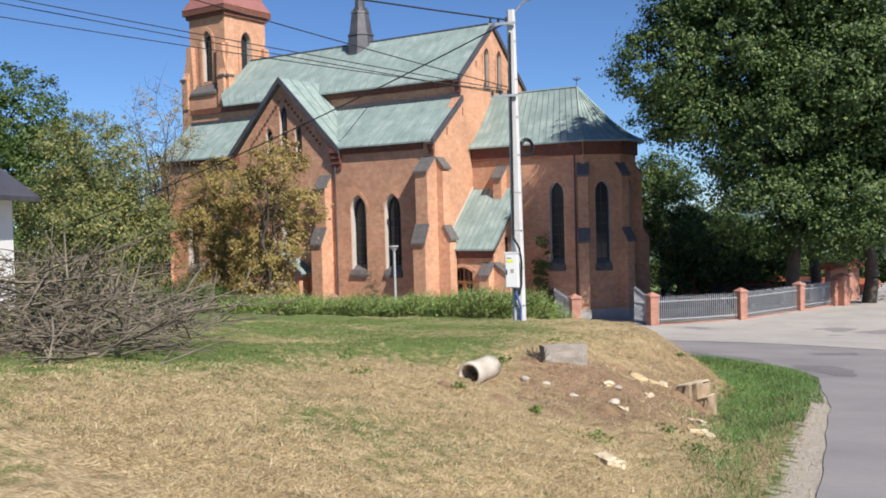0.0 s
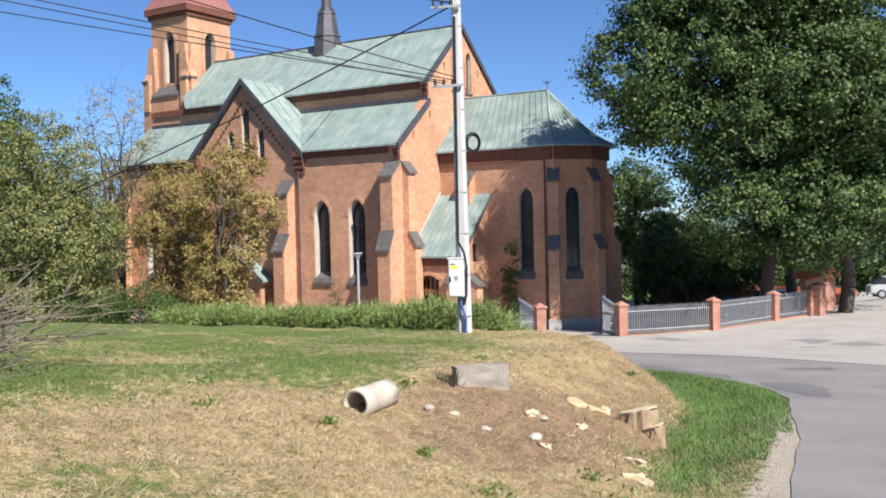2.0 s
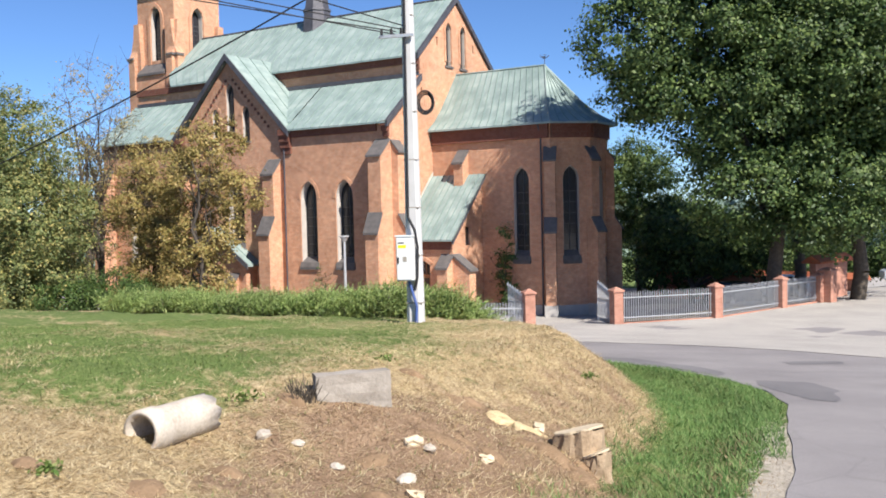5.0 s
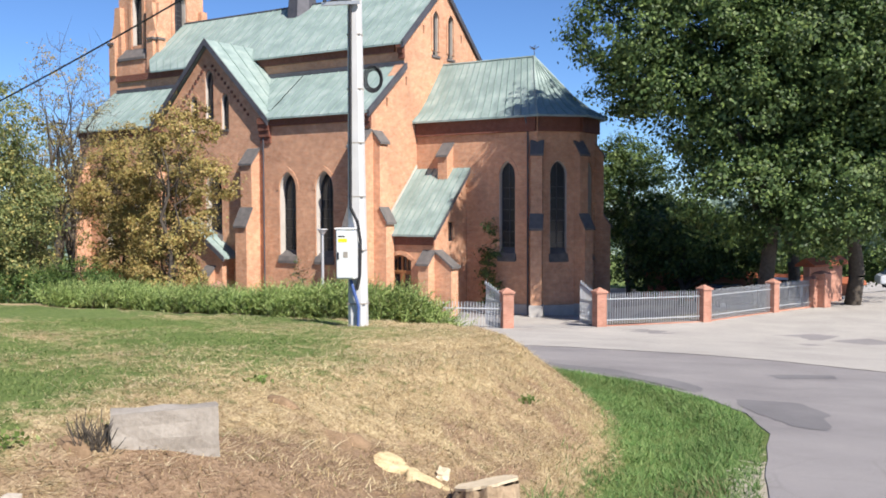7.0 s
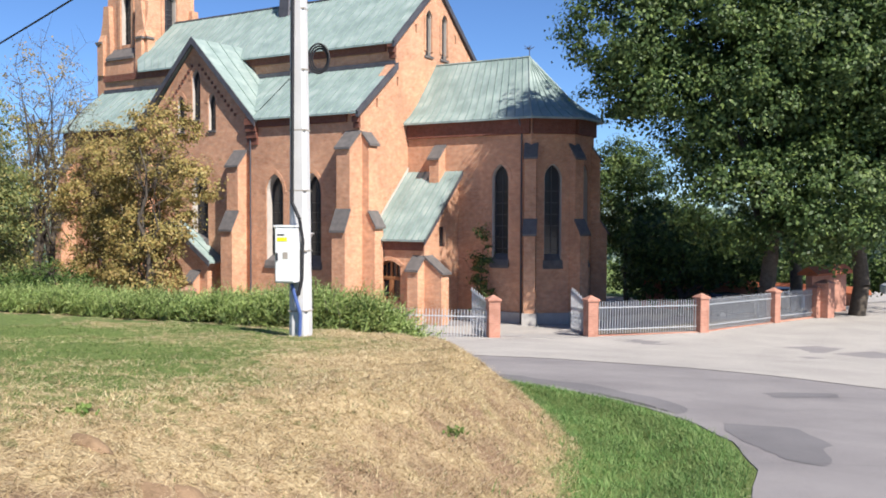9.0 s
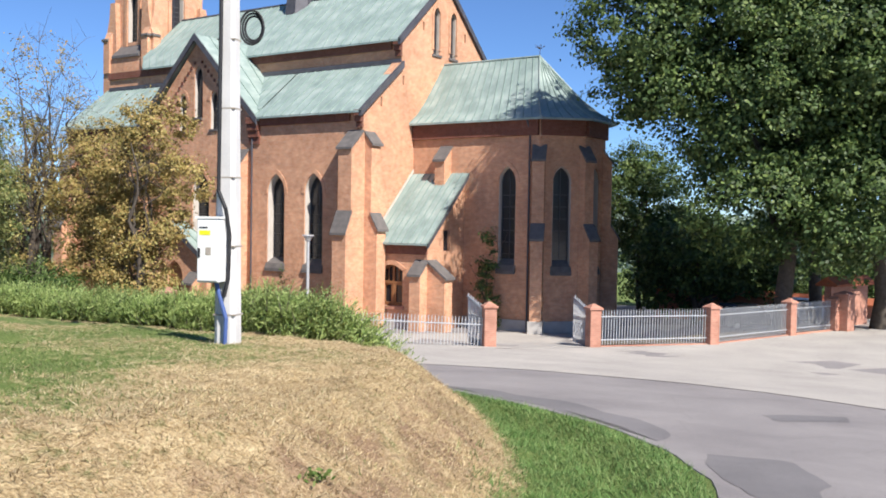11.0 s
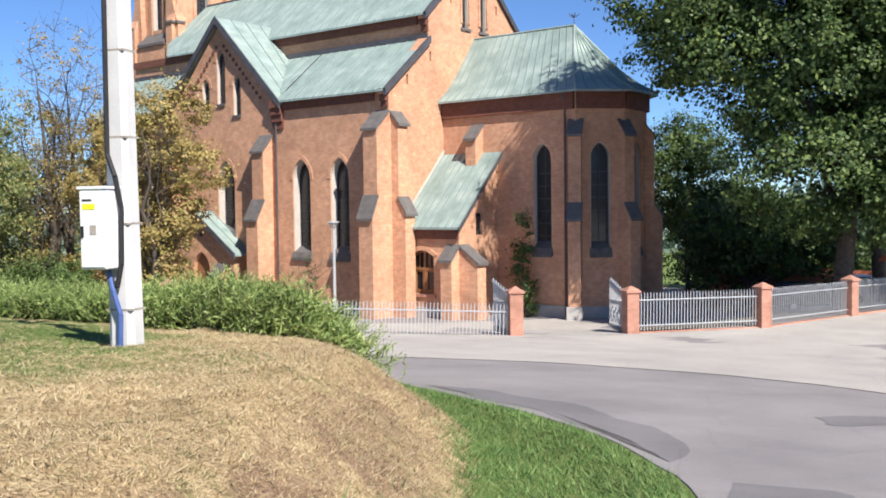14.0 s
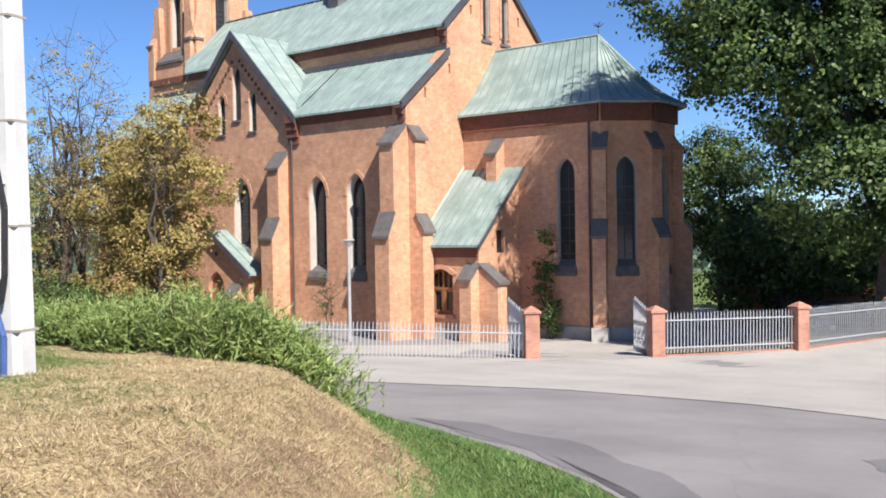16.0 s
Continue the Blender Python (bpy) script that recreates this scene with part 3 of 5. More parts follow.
# east end wall
NE_Z, TOP = 11.6, 15.95
rake = [(S_AISLE, AISLE_Z + 0.1), (S_NAVE, 10.35), (S_NAVE, NE_Z + 0.15), (AXIS, TOP)]
wins = [(AXIS - 0.95, 11.3, 14.3, 0.7), (AXIS + 0.95, 11.3, 14.3, 0.7)]
slits = [[(y - 0.09, z), (y + 0.09, z), (y + 0.09, z + 0.55), (y - 0.09, z + 0.55)] for y, z in ((57.0, 7.4), (59.15, 8.95), (61.2, 12.6), (2 * AXIS - 61.2, 12.6))]
cpart("wall_east", plate([(S_AISLE, BASE), (2 * AXIS - S_AISLE, BASE)] + [(2 * AXIS - y, z) for y, z in rake] + rake[:-1][::-1],
                        [lancet(*w) for w in wins] + slits, -0.7, 0, EAST), BRICK, "sunlit orange-red brick gable wall")
for w in wins:
    window(EAST, *w, deep=0.3, bars=4, sill=False)
    cpart("window_sill", boxed(w[0] - 0.5, w[0] + 0.5, w[1] - 0.15, w[1], -0.2, 0.09, m=EAST), SLATE)
    ring = plate(lancet(w[0], w[1] + 0.3, w[2] + 0.25, 1.1), [lancet(w[0], w[1] + 0.29, w[2] + 0.003, 0.71)], 0.0, 0.06, EAST)
    cpart("window_arch", ring, BRICK)
for y, z in ((57.0, 7.4), (59.15, 8.95), (61.2, 12.6), (2 * AXIS - 61.2, 12.6)):
    cpart("slit_shadow_board", boxed(y - 0.1, y + 0.1, z, z + 0.55, -0.45, -0.4, m=EAST), IRON)
# stepped brick kneelers at the corners
for y, z in ((S_AISLE, AISLE_Z), (S_NAVE, NE_Z)):
    for k in range(3):
        cpart("kneeler_course", boxed(-0.42 - 0.0, 0.02, z - 0.95 + 0.34 * k, z - 0.95 + 0.34 * k + 0.32, -0.02, 0.14 + 0.13 * k, m=side(END, y, 0)), BRICK_DARK)

# nave
for y, deg, x in ((S_NAVE, 0, 0), (2 * AXIS - S_NAVE, 180, 0)):
    m = side(0, y, deg)
    u0, u1 = (WEST, END - 0.7) if deg == 0 else (-END + 0.7, -WEST)
    cpart("nave_wall", boxed(u0, u1, 8.5, NE_Z, -0.6, 0, m=m), BRICK, "dark shaded clerestory brick wall")
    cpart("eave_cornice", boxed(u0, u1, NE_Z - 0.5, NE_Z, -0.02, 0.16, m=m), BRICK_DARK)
OVER = 0.42
tan = (TOP + 0.25 - NE_Z) / (AXIS - S_NAVE)


def nave_line(y, z, x0=-62.2, x1=END + 0.12):
    return [(x0, y, z), (x1, y, z)]


for sgn in (1, -1):
    def at(y):
        return AXIS - sgn * (AXIS - y)
    roof("nave_roof", [nave_line(at(S_NAVE - OVER), NE_Z + 0.05, -60.6), nave_line(at(S_NAVE + 0.9), NE_Z + 0.05 + 1.32 * 0.86), nave_line(at(AXIS), TOP + 0.28)], 0.75)
    z_in = AISLE_Z + 0.75 * (10.3 - AISLE_Z) / (S_NAVE + 0.05 - S_AISLE + OVER)
    for xa, xb, yl, zl in ((WEST - 0.3, GX - 5.5, S_AISLE - OVER, AISLE_Z), (GX - 5.5, GX + 5.5, S_AISLE - OVER + 0.75, z_in), (GX + 5.5, END + 0.12, S_AISLE - OVER, AISLE_Z)):
        roof("aisle_roof", [[(xa, at(yl), zl), (xb, at(yl), zl)], [(xa, at(S_NAVE + 0.05), 10.3), (xb, at(S_NAVE + 0.05), 10.3)]], 0.75)
    # dark verge boards on the end wall
    for (ya, za), (yb, zb) in (((S_AISLE - OVER, AISLE_Z), (S_NAVE + 0.05, 10.3)), ((S_NAVE - OVER, NE_Z + 0.05), (AXIS, TOP + 0.28))):
        ya, yb = at(ya), at(yb)
        cpart("verge_board", prism([(ya, za - 0.34), (yb, zb - 0.34), (yb, zb + 0.07), (ya, za + 0.07)], 0.003, 0.2, EAST), LEAD, "dark sheet-metal verge")
west = [(S_AISLE + 0.702, BASE), (2 * AXIS - S_AISLE - 0.7, BASE), (2 * AXIS - S_AISLE - 0.7, AISLE_Z + 0.4), (2 * AXIS - S_NAVE, 10.1), (S_NAVE, 10.1), (S_AISLE + 0.702, AISLE_Z + 0.4)]
cpart("wall_west", prism(west, 0, 0.6, side(WEST, 0, 90)), BRICK)
cpart("wall_north", boxed(WEST, END - 0.7, 2 * AXIS - S_AISLE - 0.6, 2 * AXIS - S_AISLE, BASE, AISLE_Z), BRICK)
cpart("flashing", boxed(WEST, END, 10.22, 10.5, 0.0, 0.1, m=side(0, S_NAVE, 0)), LEAD)
bm = bmesh.new()
tube(bm, (-62.2, AXIS, TOP + 0.3), (END + 0.12, AXIS, TOP + 0.3), 0.09, 0.09)
cpart("ridge_cap", bm, LEAD)

# cross gable roof over the aisle
for sgn in (-1, 1):
    lines = [[(GX + sgn * 5.75, S_AISLE - 0.35, AISLE_Z - 0.1), (GX + sgn * 5.75, S_NAVE + 0.4, AISLE_Z - 0.1)], [(GX, S_AISLE - 0.35, GZ + 0.3), (GX, S_NAVE + 2.2, GZ + 0.3)]]
    roof("gable_roof", lines, 0.75)
    cpart("verge_board", prism([(GX + sgn * 5.75, AISLE_Z - 0.5), (GX, GZ - 0.12), (GX, GZ + 0.36), (GX + sgn * 5.75, AISLE_Z - 0.05)], 0.35, 0.45, SOUTH), LEAD, "dark sheet-metal verge")

# buttresses of the nave
buttress(SOUTH, END - 1.0, END - 0.002, [(1.45, 1.05, 1.0), (1.0, 5.75, 0.95)])
buttress(EAST, S_AISLE + 0.2, S_AISLE + 1.05, [(0.95, 0.95, 0.75), (0.5, 5.7, 0.6)])
for c in (-46.75, -55.7, -64.3):
    buttress(SOUTH, c - 0.5, c + 0.5, [(1.3, 0.95, 1.0), (0.75, 4.9, 0.9)])


def downpipe(x, y, z0, z1):
    bm = bmesh.new()
    tube(bm, (x, y, z0), (x, y, z1 - 0.7), 0.06, 0.06, 8)
    tube(bm, (x, y, z1 - 0.7), (x - 0.15, y - 0.15, z1), 0.06, 0.06, 8)
    cpart("downpipe", bm, LEAD, "dark metal rain pipe")


downpipe(-45.75, S_AISLE - 0.12, BASE, AISLE_Z - 0.1)
downpipe(END + 0.3, S_AISLE + 1.2, BASE, 0.3)

# chancel and apse
C_Z = 6.6
H = AXIS - S_CHAN
s8 = H * math.tan(radians(22.5))
CX = -28.0
corner = [(END, S_CHAN), (CX, S_CHAN), (CX + H - s8, AXIS - s8), (CX + H - s8, AXIS + s8), (CX, AXIS + H), (END, AXIS + H)]
for k, ((ax, ay), (bx, by)) in enumerate(zip(corner[:-1], corner[1:])):
    ln, deg = math.hypot(bx - ax, by - ay), math.degrees(math.atan2(by - ay, bx - ax))
    m = side(ax, ay, deg)
    ws = [(ln - 2.1, -1.9, 3.9, 1.15)] if k == 0 else [(ln / 2, -1.9, 3.9, 1.1)] if k < 4 else []
    cpart("chancel_wall", plate([(-0.1 if k == 0 else 0, BASE), (ln, BASE), (ln, C_Z), (-0.1 if k == 0 else 0, C_Z)], [lancet(*w) for w in ws], -0.6, 0, m), BRICK, "red brick chancel wall in dappled tree shade")
    for w in ws:
        window(m, *w, deep=0.38)
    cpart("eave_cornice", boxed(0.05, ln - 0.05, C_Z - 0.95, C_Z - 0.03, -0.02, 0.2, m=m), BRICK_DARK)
    cpart("plinth", boxed(0, ln, BASE, -5.02, -0.02, 0.12, m=m), PLINTH, "pale grey stone plinth")
for deg, (x, y) in ((0, (CX, S_CHAN)), (45, (CX + H - s8, AXIS - s8)), (90, (CX + H - s8, AXIS + s8))):
    a = side(x, y, deg + 22.5)
    b = buttress(a, -0.33, 0.33, [(0.95, 0.5, 0.7), (0.5, 5.0, 0.7)], -0.1)
    cpart("buttress_plinth", boxed(-0.42, 0.42, BASE, -4.95, 0, 0.96, m=a), PLINTH, "", b)
buttress(side(0, S_CHAN, 0), -34.75, -34.05, [(0.75, 5.1, 0.75)])
downpipe(CX - 0.6, S_CHAN - 0.1, BASE, C_Z)
RZ, RX = 10.75, -29.9


def chancel_ring(grow, z):
    """The roof's outline, grown outward, at height z."""
    pts = []
    for x, y in corner:
        cx = RX
        if x == END:
            pts.append((END, AXIS + (y - AXIS) * (H + grow) / H, z))
        else:
            pts.append((cx + (x - cx) * (1 + grow / 3.1), AXIS + (y - AXIS) * (1 + grow / H), z))
    return pts


rings = [chancel_ring(0.5, C_Z + 0.02), chancel_ring(-0.35, C_Z + 0.62), chancel_ring(-1.2, C_Z + 1.5)]
top = [(END, AXIS, RZ), (RX, AXIS, RZ), (RX, AXIS, RZ - 0.002), (RX, AXIS, RZ - 0.004), (RX, AXIS, RZ - 0.006), (END, AXIS, RZ - 0.008)]
roof("chancel_roof", rings + [top], 0.55)
bm = bmesh.new()
for k in (1, 2, 3):
    for r0, r1 in zip((rings + [top])[:-1], (rings + [top])[1:]):
        tube(bm, Vector(r0[k]) + Vector((0, 0, 0.03)), Vector(r1[k]) + Vector((0, 0, 0.03)), 0.06, 0.06)
tube(bm, (END, AXIS, RZ + 0.03), (RX, AXIS, RZ + 0.03), 0.07, 0.07)
cpart("ridge_cap", bm, COPPER)
bm = bmesh.new()
tube(bm, (RX, AXIS, RZ), (RX, AXIS, RZ + 0.75), 0.03, 0.015)
for k in range(8):
    a = k * math.pi / 4
    tube(bm, (RX, AXIS, RZ + 0.45), (RX + 0.32 * math.cos(a), AXIS + 0.32 * math.sin(a), RZ + 0.6 + 0.1 * (k % 2)), 0.02, 0.015)
cpart("finial", bm, IRON, "wrought iron finial")

# sacristy in the corner of chancel and end wall
PY, PX = 56.5, -33.05
PZ, PT = -0.55, 3.35
m = side(0, PY, 0)
dx0, dx1 = -36.43, -34.78
WZ0, WZ1 = -4.38, -2.27                # sill and springing of the sacristy window


def segment(x0, x1, z0, z1, rise, n=8):
    """An opening with a low segmental arch."""
    return [(x0, z0), (x1, z0), (x1, z1)] + [(x1 - (x1 - x0) * k / n, z1 + rise * math.sin(math.pi * k / n)) for k in range(1, n)] + [(x0, z1)]


arch = segment(dx0, dx1, WZ0, WZ1, 0.34)
cpart("sacristy_wall", plate([(END + 0.003, BASE), (PX - 0.502, BASE), (PX - 0.502, PZ), (END + 0.003, PZ)], [arch], -0.5, 0, m), BRICK)
pane = cpart("window", prism(arch, -0.36, -0.33, m), GLASS, "arched sacristy window with a brown wooden frame")
cpart("window_frame", plate(arch, [segment(dx0 + 0.11, dx1 - 0.11, WZ0 + 0.12, WZ1 - 0.04, 0.28)], -0.329, -0.24, m), WOOD_DOOR, "brown varnished frame", pane)
cw = (dx0 + dx1) / 2
cpart("mullion", boxed(cw - 0.07, cw + 0.07, WZ0 + 0.1, WZ1 + 0.25, -0.328, -0.225, m=m), WOOD_DOOR, "", pane)
tz = WZ0 + 0.58 * (WZ1 + 0.3 - WZ0)
cpart("transom", boxed(dx0 + 0.08, dx1 - 0.08, tz - 0.07, tz + 0.07, -0.328, -0.22, m=m), WOOD_DOOR, "", pane)
for k in (0.27, 0.73):
    u = dx0 + (dx1 - dx0) * k
    cpart("glazing_bar", boxed(u - 0.025, u + 0.025, tz, WZ1 + 0.16, -0.326, -0.26, m=m), WOOD_DOOR, "", pane)
for u0, u1 in ((dx0 + 0.12, cw - 0.08), (cw + 0.08, dx1 - 0.12)):
    cpart("casement", plate([(u0, WZ0 + 0.13), (u1, WZ0 + 0.13), (u1, tz - 0.07), (u0, tz - 0.07)], [[(u0 + 0.09, WZ0 + 0.23), (u1 - 0.09, WZ0 + 0.23), (u1 - 0.09, tz - 0.16), (u0 + 0.09, tz - 0.16)]], -0.327, -0.25, m), WOOD_DOOR, "", pane)
cpart("window_sill", boxed(dx0 - 0.12, dx1 + 0.12, WZ0 - 0.16, WZ0 + 0.03, -0.45, 0.1, m=m), PILLAR_BRICK, "red brick sill", pane)
hood = [p for p in segment(dx0 - 0.28, dx1 + 0.28, WZ1 - 0.1, WZ1 + 0.1, 0.5)][2:]
inner = [p for p in segment(dx0 - 0.003, dx1 + 0.003, WZ1 - 0.1, WZ1 + 0.002, 0.34)][2:]
cpart("window_arch", prism(hood + inner[::-1], 0.001, 0.05, m), BRICK)
cpart("plinth", boxed(END + 0.003, PX, BASE, -5.1, -0.02, 0.1, m=m), PLINTH, "pale grey stone plinth")
e = side(PX, 0, 90)
loop = [(PY, BASE), (S_CHAN, BASE), (S_CHAN, PT), (PY, PZ)]
niche = [(58.1, -1.1), (58.75, -1.1), (58.75, 0.1), (58.1, 0.1)]
cpart("sacristy_wall", plate(loop, [niche], -0.5, 0, e), BRICK)
cpart("window", boxed(58.1, 58.75, -1.1, 0.1, -0.2, -0.16, m=e), GLASS, "small window in the sacristy gable")
roof("sacristy_roof", [[(END, PY - 0.4, PZ - 0.1), (PX + 0.3, PY - 0.4, PZ - 0.1)], [(END, S_CHAN, PT + 0.2), (PX + 0.3, S_CHAN, PT + 0.2)]], 0.45)
cpart("eave_cornice", boxed(END, PX, PZ - 0.75, PZ - 0.02, 0, 0.14, m=m), BRICK_DARK)
cpart("verge_board", prism([(PY - 0.4, PZ - 0.4), (S_CHAN, PT - 0.1), (S_CHAN, PT + 0.22), (PY - 0.4, PZ - 0.08)], 0.24, 0.32, e), LEAD)
buttress(e, PY, PY + 0.8, [(1.2, -1.7, 0.9)])
buttress(m, PX - 0.75, PX - 0.002, [(0.7, -1.7, 0.7)])
cpart("flashing", prism([(PY - 0.2, PZ + 0.1), (S_CHAN, PT + 0.3), (S_CHAN, PT + 0.5), (PY - 0.2, PZ + 0.3)], 0.01, 0.05, EAST), PLASTER, "pale mortar flashing")

# small gabled south porch
QX, QY = -52.1, 54.2
m = side(0, QY, 0)
arch = lancet(QX + 0.3, BASE + 0.02, -2.2, 1.6, 0.75)
HW, PE, PR = 3.4, -2.0, 0.2            # half width, eave and ridge of the porch
cpart("porch_wall", plate([(QX - HW, BASE), (QX + HW, BASE), (QX + HW, PE), (QX, PR - 0.05), (QX - HW, PE)], [arch], -0.4, 0, m), BRICK, "small gabled brick porch")
for sgn in (-1, 1):
    a, b = sorted((QX + sgn * HW, QX + sgn * (HW - 0.35)))
    cpart("porch_wall", boxed(a, b, QY + 0.4, S_AISLE - 0.002, BASE, PE - 0.05), BRICK)
    roof("porch_roof", [[(QX + sgn * (HW + 0.5), QY - 0.3, PE - 0.3), (QX + sgn * (HW + 0.5), S_AISLE, PE - 0.3)], [(QX, QY - 0.3, PR + 0.2), (QX, S_AISLE, PR + 0.2)]], 0.6)
    cpart("verge_board", prism([(QX + sgn * (HW + 0.5), PE - 0.6), (QX, PR - 0.1), (QX, PR + 0.26), (QX + sgn * (HW + 0.5), PE - 0.24)], 0.3, 0.38, m), LEAD)
cpart("door", prism(arch, -0.35, -0.28, m), WOOD_DOOR, "dark wooden church door")
cpart("roundel", tubed(tuple(m @ Vector((QX + 0.35, -1.1, 0.004))), tuple(m @ Vector((QX + 0.35, -1.1, 0.03))), 0.16, 0.16, 16), IRON, "small dark round vent")
buttress(m, QX + 1.9, QX + 2.7, [(0.6, -3.0, 0.6)])

# bell tower
TX0, TX1, TY0, TY1 = -67.25, -62.75, 61.05, 66.15
TOPZ = 20.6
for deg, (x, y), ln in ((0, (TX0, TY0), TX1 - TX0), (90, (TX1, TY0), TY1 - TY0), (180, (TX1, TY1), TX1 - TX0), (270, (TX0, TY1), TY1 - TY0)):
    m = side(x, y, deg)
    w = (ln / 2, 14.4, 18.9, 1.25)
    cpart("tower_wall", plate([(0.702, BASE), (ln, BASE), (ln, TOPZ), (0.702, TOPZ)], [lancet(*w)], -0.7, 0, m), BRICK, "pinkish brick belfry wall")
    window(m, *w, deep=0.5, bars=9, sill=False)
    outer = plate(lancet(ln / 2, 14.1, 19.25, 1.95), [lancet(ln / 2, 14.09, 18.93, 1.3)], 0, 0.08, m)
    cpart("window_arch", outer, BRICK)
    # flared corner piers that broaden towards the nave roof
    for u in (0, ln):
        sgn = -1 if u == 0 else 1
        prof = [(u - sgn * 0.75, 12.0), (u + sgn * 0.75, 12.0), (u + sgn * 0.75, 14.6), (u + sgn * 0.42, 15.3), (u + sgn * 0.15, 16.3), (u + sgn * 0.02, 17.6), (u - sgn * 0.6, 17.6), (u - sgn * 0.75, 14.4)]
        cpart("tower_pier", prism(prof, -0.3, 0.42, m), BRICK)
        cpart("pier_cap", boxed(min(u, u + sgn * 0.85), max(u, u + sgn * 0.85), 14.55, 14.72, -0.2, 0.55, m=m), SLATE)
    sl = m @ Matrix(((0, 0, 1, 0), (0, 1, 0, 0), (1, 0, 0, 0), (0, 0, 0, 1)))
    cpart("tower_ledge", prism([(-0.05, 14.2), (0.75, 13.3), (0.75, 13.1), (-0.05, 13.1)], 0.6, ln - 0.6, sl), SLATE)
cpart("tower_base", boxed(TX0 - 0.6, TX1 + 0.6, TY0 - 0.6, TY1 + 0.6, BASE, 13.1), BRICK)
cpart("tower_cornice", boxed(TX0 - 0.2, TX1 + 0.2, TY0 - 0.2, TY1 + 0.2, TOPZ - 0.5, TOPZ - 0.15), BRICK_DARK)
cpart("tower_cornice", boxed(TX0 - 0.42, TX1 + 0.42, TY0 - 0.42, TY1 + 0.42, TOPZ - 0.15, TOPZ + 0.35), BRICK_DARK)
bm = bmesh.new()
x0, x1, y0, y1 = TX0 - 0.45, TX1 + 0.45, TY0 - 0.45, TY1 + 0.45
c = Vector(((x0 + x1) / 2, (y0 + y1) / 2, 0))
levels = []
for sc, z in ((1.0, TOPZ + 0.36), (0.82, TOPZ + 1.3), (0.72, TOPZ + 2.8), (0.0, TOPZ + 9.0)):
    levels.append([bm.verts.new((c.x + (px - c.x) * sc, c.y + (py - c.y) * sc, z)) for px, py in ((x0, y0), (x1, y0), (x1, y1), (x0, y1))])
for a, b in zip(levels[:-1], levels[1:]):
    for k in range(4):
        bm.faces.new((a[k], a[(k + 1) % 4], b[(k + 1) % 4], b[k]))
bmesh.ops.remove_doubles(bm, verts=bm.verts[:], dist=0.001)
cpart("tower_roof", bm, TOWER_ROOF, "reddish sheet-metal tower roof")

# ridge turret
FX = -49.5


def octagon(bm, levels, cx, cy, sides=8):
    rings = [[bm.verts.new((cx + r * math.cos(2 * math.pi * (k + 0.5) / sides), cy + r * math.sin(2 * math.pi * (k + 0.5) / sides), z)) for k in range(sides)] for r, z in levels]
    for a, b in zip(rings[:-1], rings[1:]):
        for k in range(sides):
            bm.faces.new((a[k], a[(k + 1) % sides], b[(k + 1) % sides], b[k]))
    bm.faces.new(rings[-1])


bm = bmesh.new()
octagon(bm, [(1.3, TOP - 1.3), (1.06, TOP + 0.85), (1.14, TOP + 0.9), (1.12, TOP + 1.05), (1.0, TOP + 1.08), (0.74, TOP + 2.7), (0.79, TOP + 2.74), (0.74, TOP + 2.9), (0.45, TOP + 3.05), (0.38, TOP + 4.4), (0.28, TOP + 6.4), (0.05, TOP + 10)], FX, AXIS)
turret = cpart("ridge_turret", bm, LEAD, "dark sheet-metal ridge turret with a slender spire")
for k in range(8):
    a = 2 * math.pi * k / 8
    mm = Matrix.Translation((FX + 0.66 * math.cos(a), AXIS + 0.66 * math.sin(a), TOP + 2.9)) @ Matrix.Rotation(a, 4, "Z")
    bm = bmesh.new()
    low = [bm.verts.new(mm @ Vector((dx, dy, -0.05))) for dx, dy in ((-0.05, -0.24), (0.05, -0.24), (0.05, 0.24), (-0.05, 0.24))]
    tip = bm.verts.new(mm @ Vector((0, 0, 0.38)))
    for n in range(4):
        bm.faces.new((low[n], low[(n + 1) % 4], tip))
    bm.faces.new(low[::-1])
    cpart("gablet", bm, LEAD, "", turret)


# ---- fence and gate ----
def local(ob, bm):
    """Moves a bmesh from world places into a thing's own frame."""
    bmesh.ops.transform(bm, matrix=Matrix.Translation(ob.location).inverted(), verts=bm.verts[:])
    return bm


def pillar(x, y, deg, h=1.5, w=0.46):
    z = rz(x, y) - 0.05
    p = thing("gate_pillar", "orange-red brick fence pillar with a pyramid cap", "pillar", (x, y, z), "brick pillars of the fence")
    p.rotation_euler = (0, 0, radians(deg))
    part("shaft", boxed(-w / 2, w / 2, -w / 2, w / 2, 0, h, bevel=0.012), PILLAR_BRICK, p)
    bm = bmesh.new()
    o = w / 2 + 0.05
    lv = [[bm.verts.new((sx * r, sy * r, zz)) for sx, sy in ((-1, -1), (1, -1), (1, 1), (-1, 1))] for r, zz in ((o, h), (o, h + 0.07), (0.03, h + 0.23))]
    bm.faces.new(lv[0][::-1]), bm.faces.new(lv[2])
    for a, b in zip(lv[:-1], lv[1:]):
        for k in range(4):
            bm.faces.new((a[k], a[(k + 1) % 4], b[(k + 1) % 4], b[k]))
    part("cap", bm, PILLAR_BRICK, p, "pyramid-shaped brick cap")


picket_me = bpy.data.meshes.new("picket")
bm = bmesh.new()
box(bm, -0.014, 0.014, -0.014, 0.014, 0, 1.3)
tube(bm, (0, 0, 1.3), (0, 0, 1.38), 0.02, 0.002, 4)
bm.to_mesh(picket_me)
bm.free()
picket_me.materials.append(GALV)


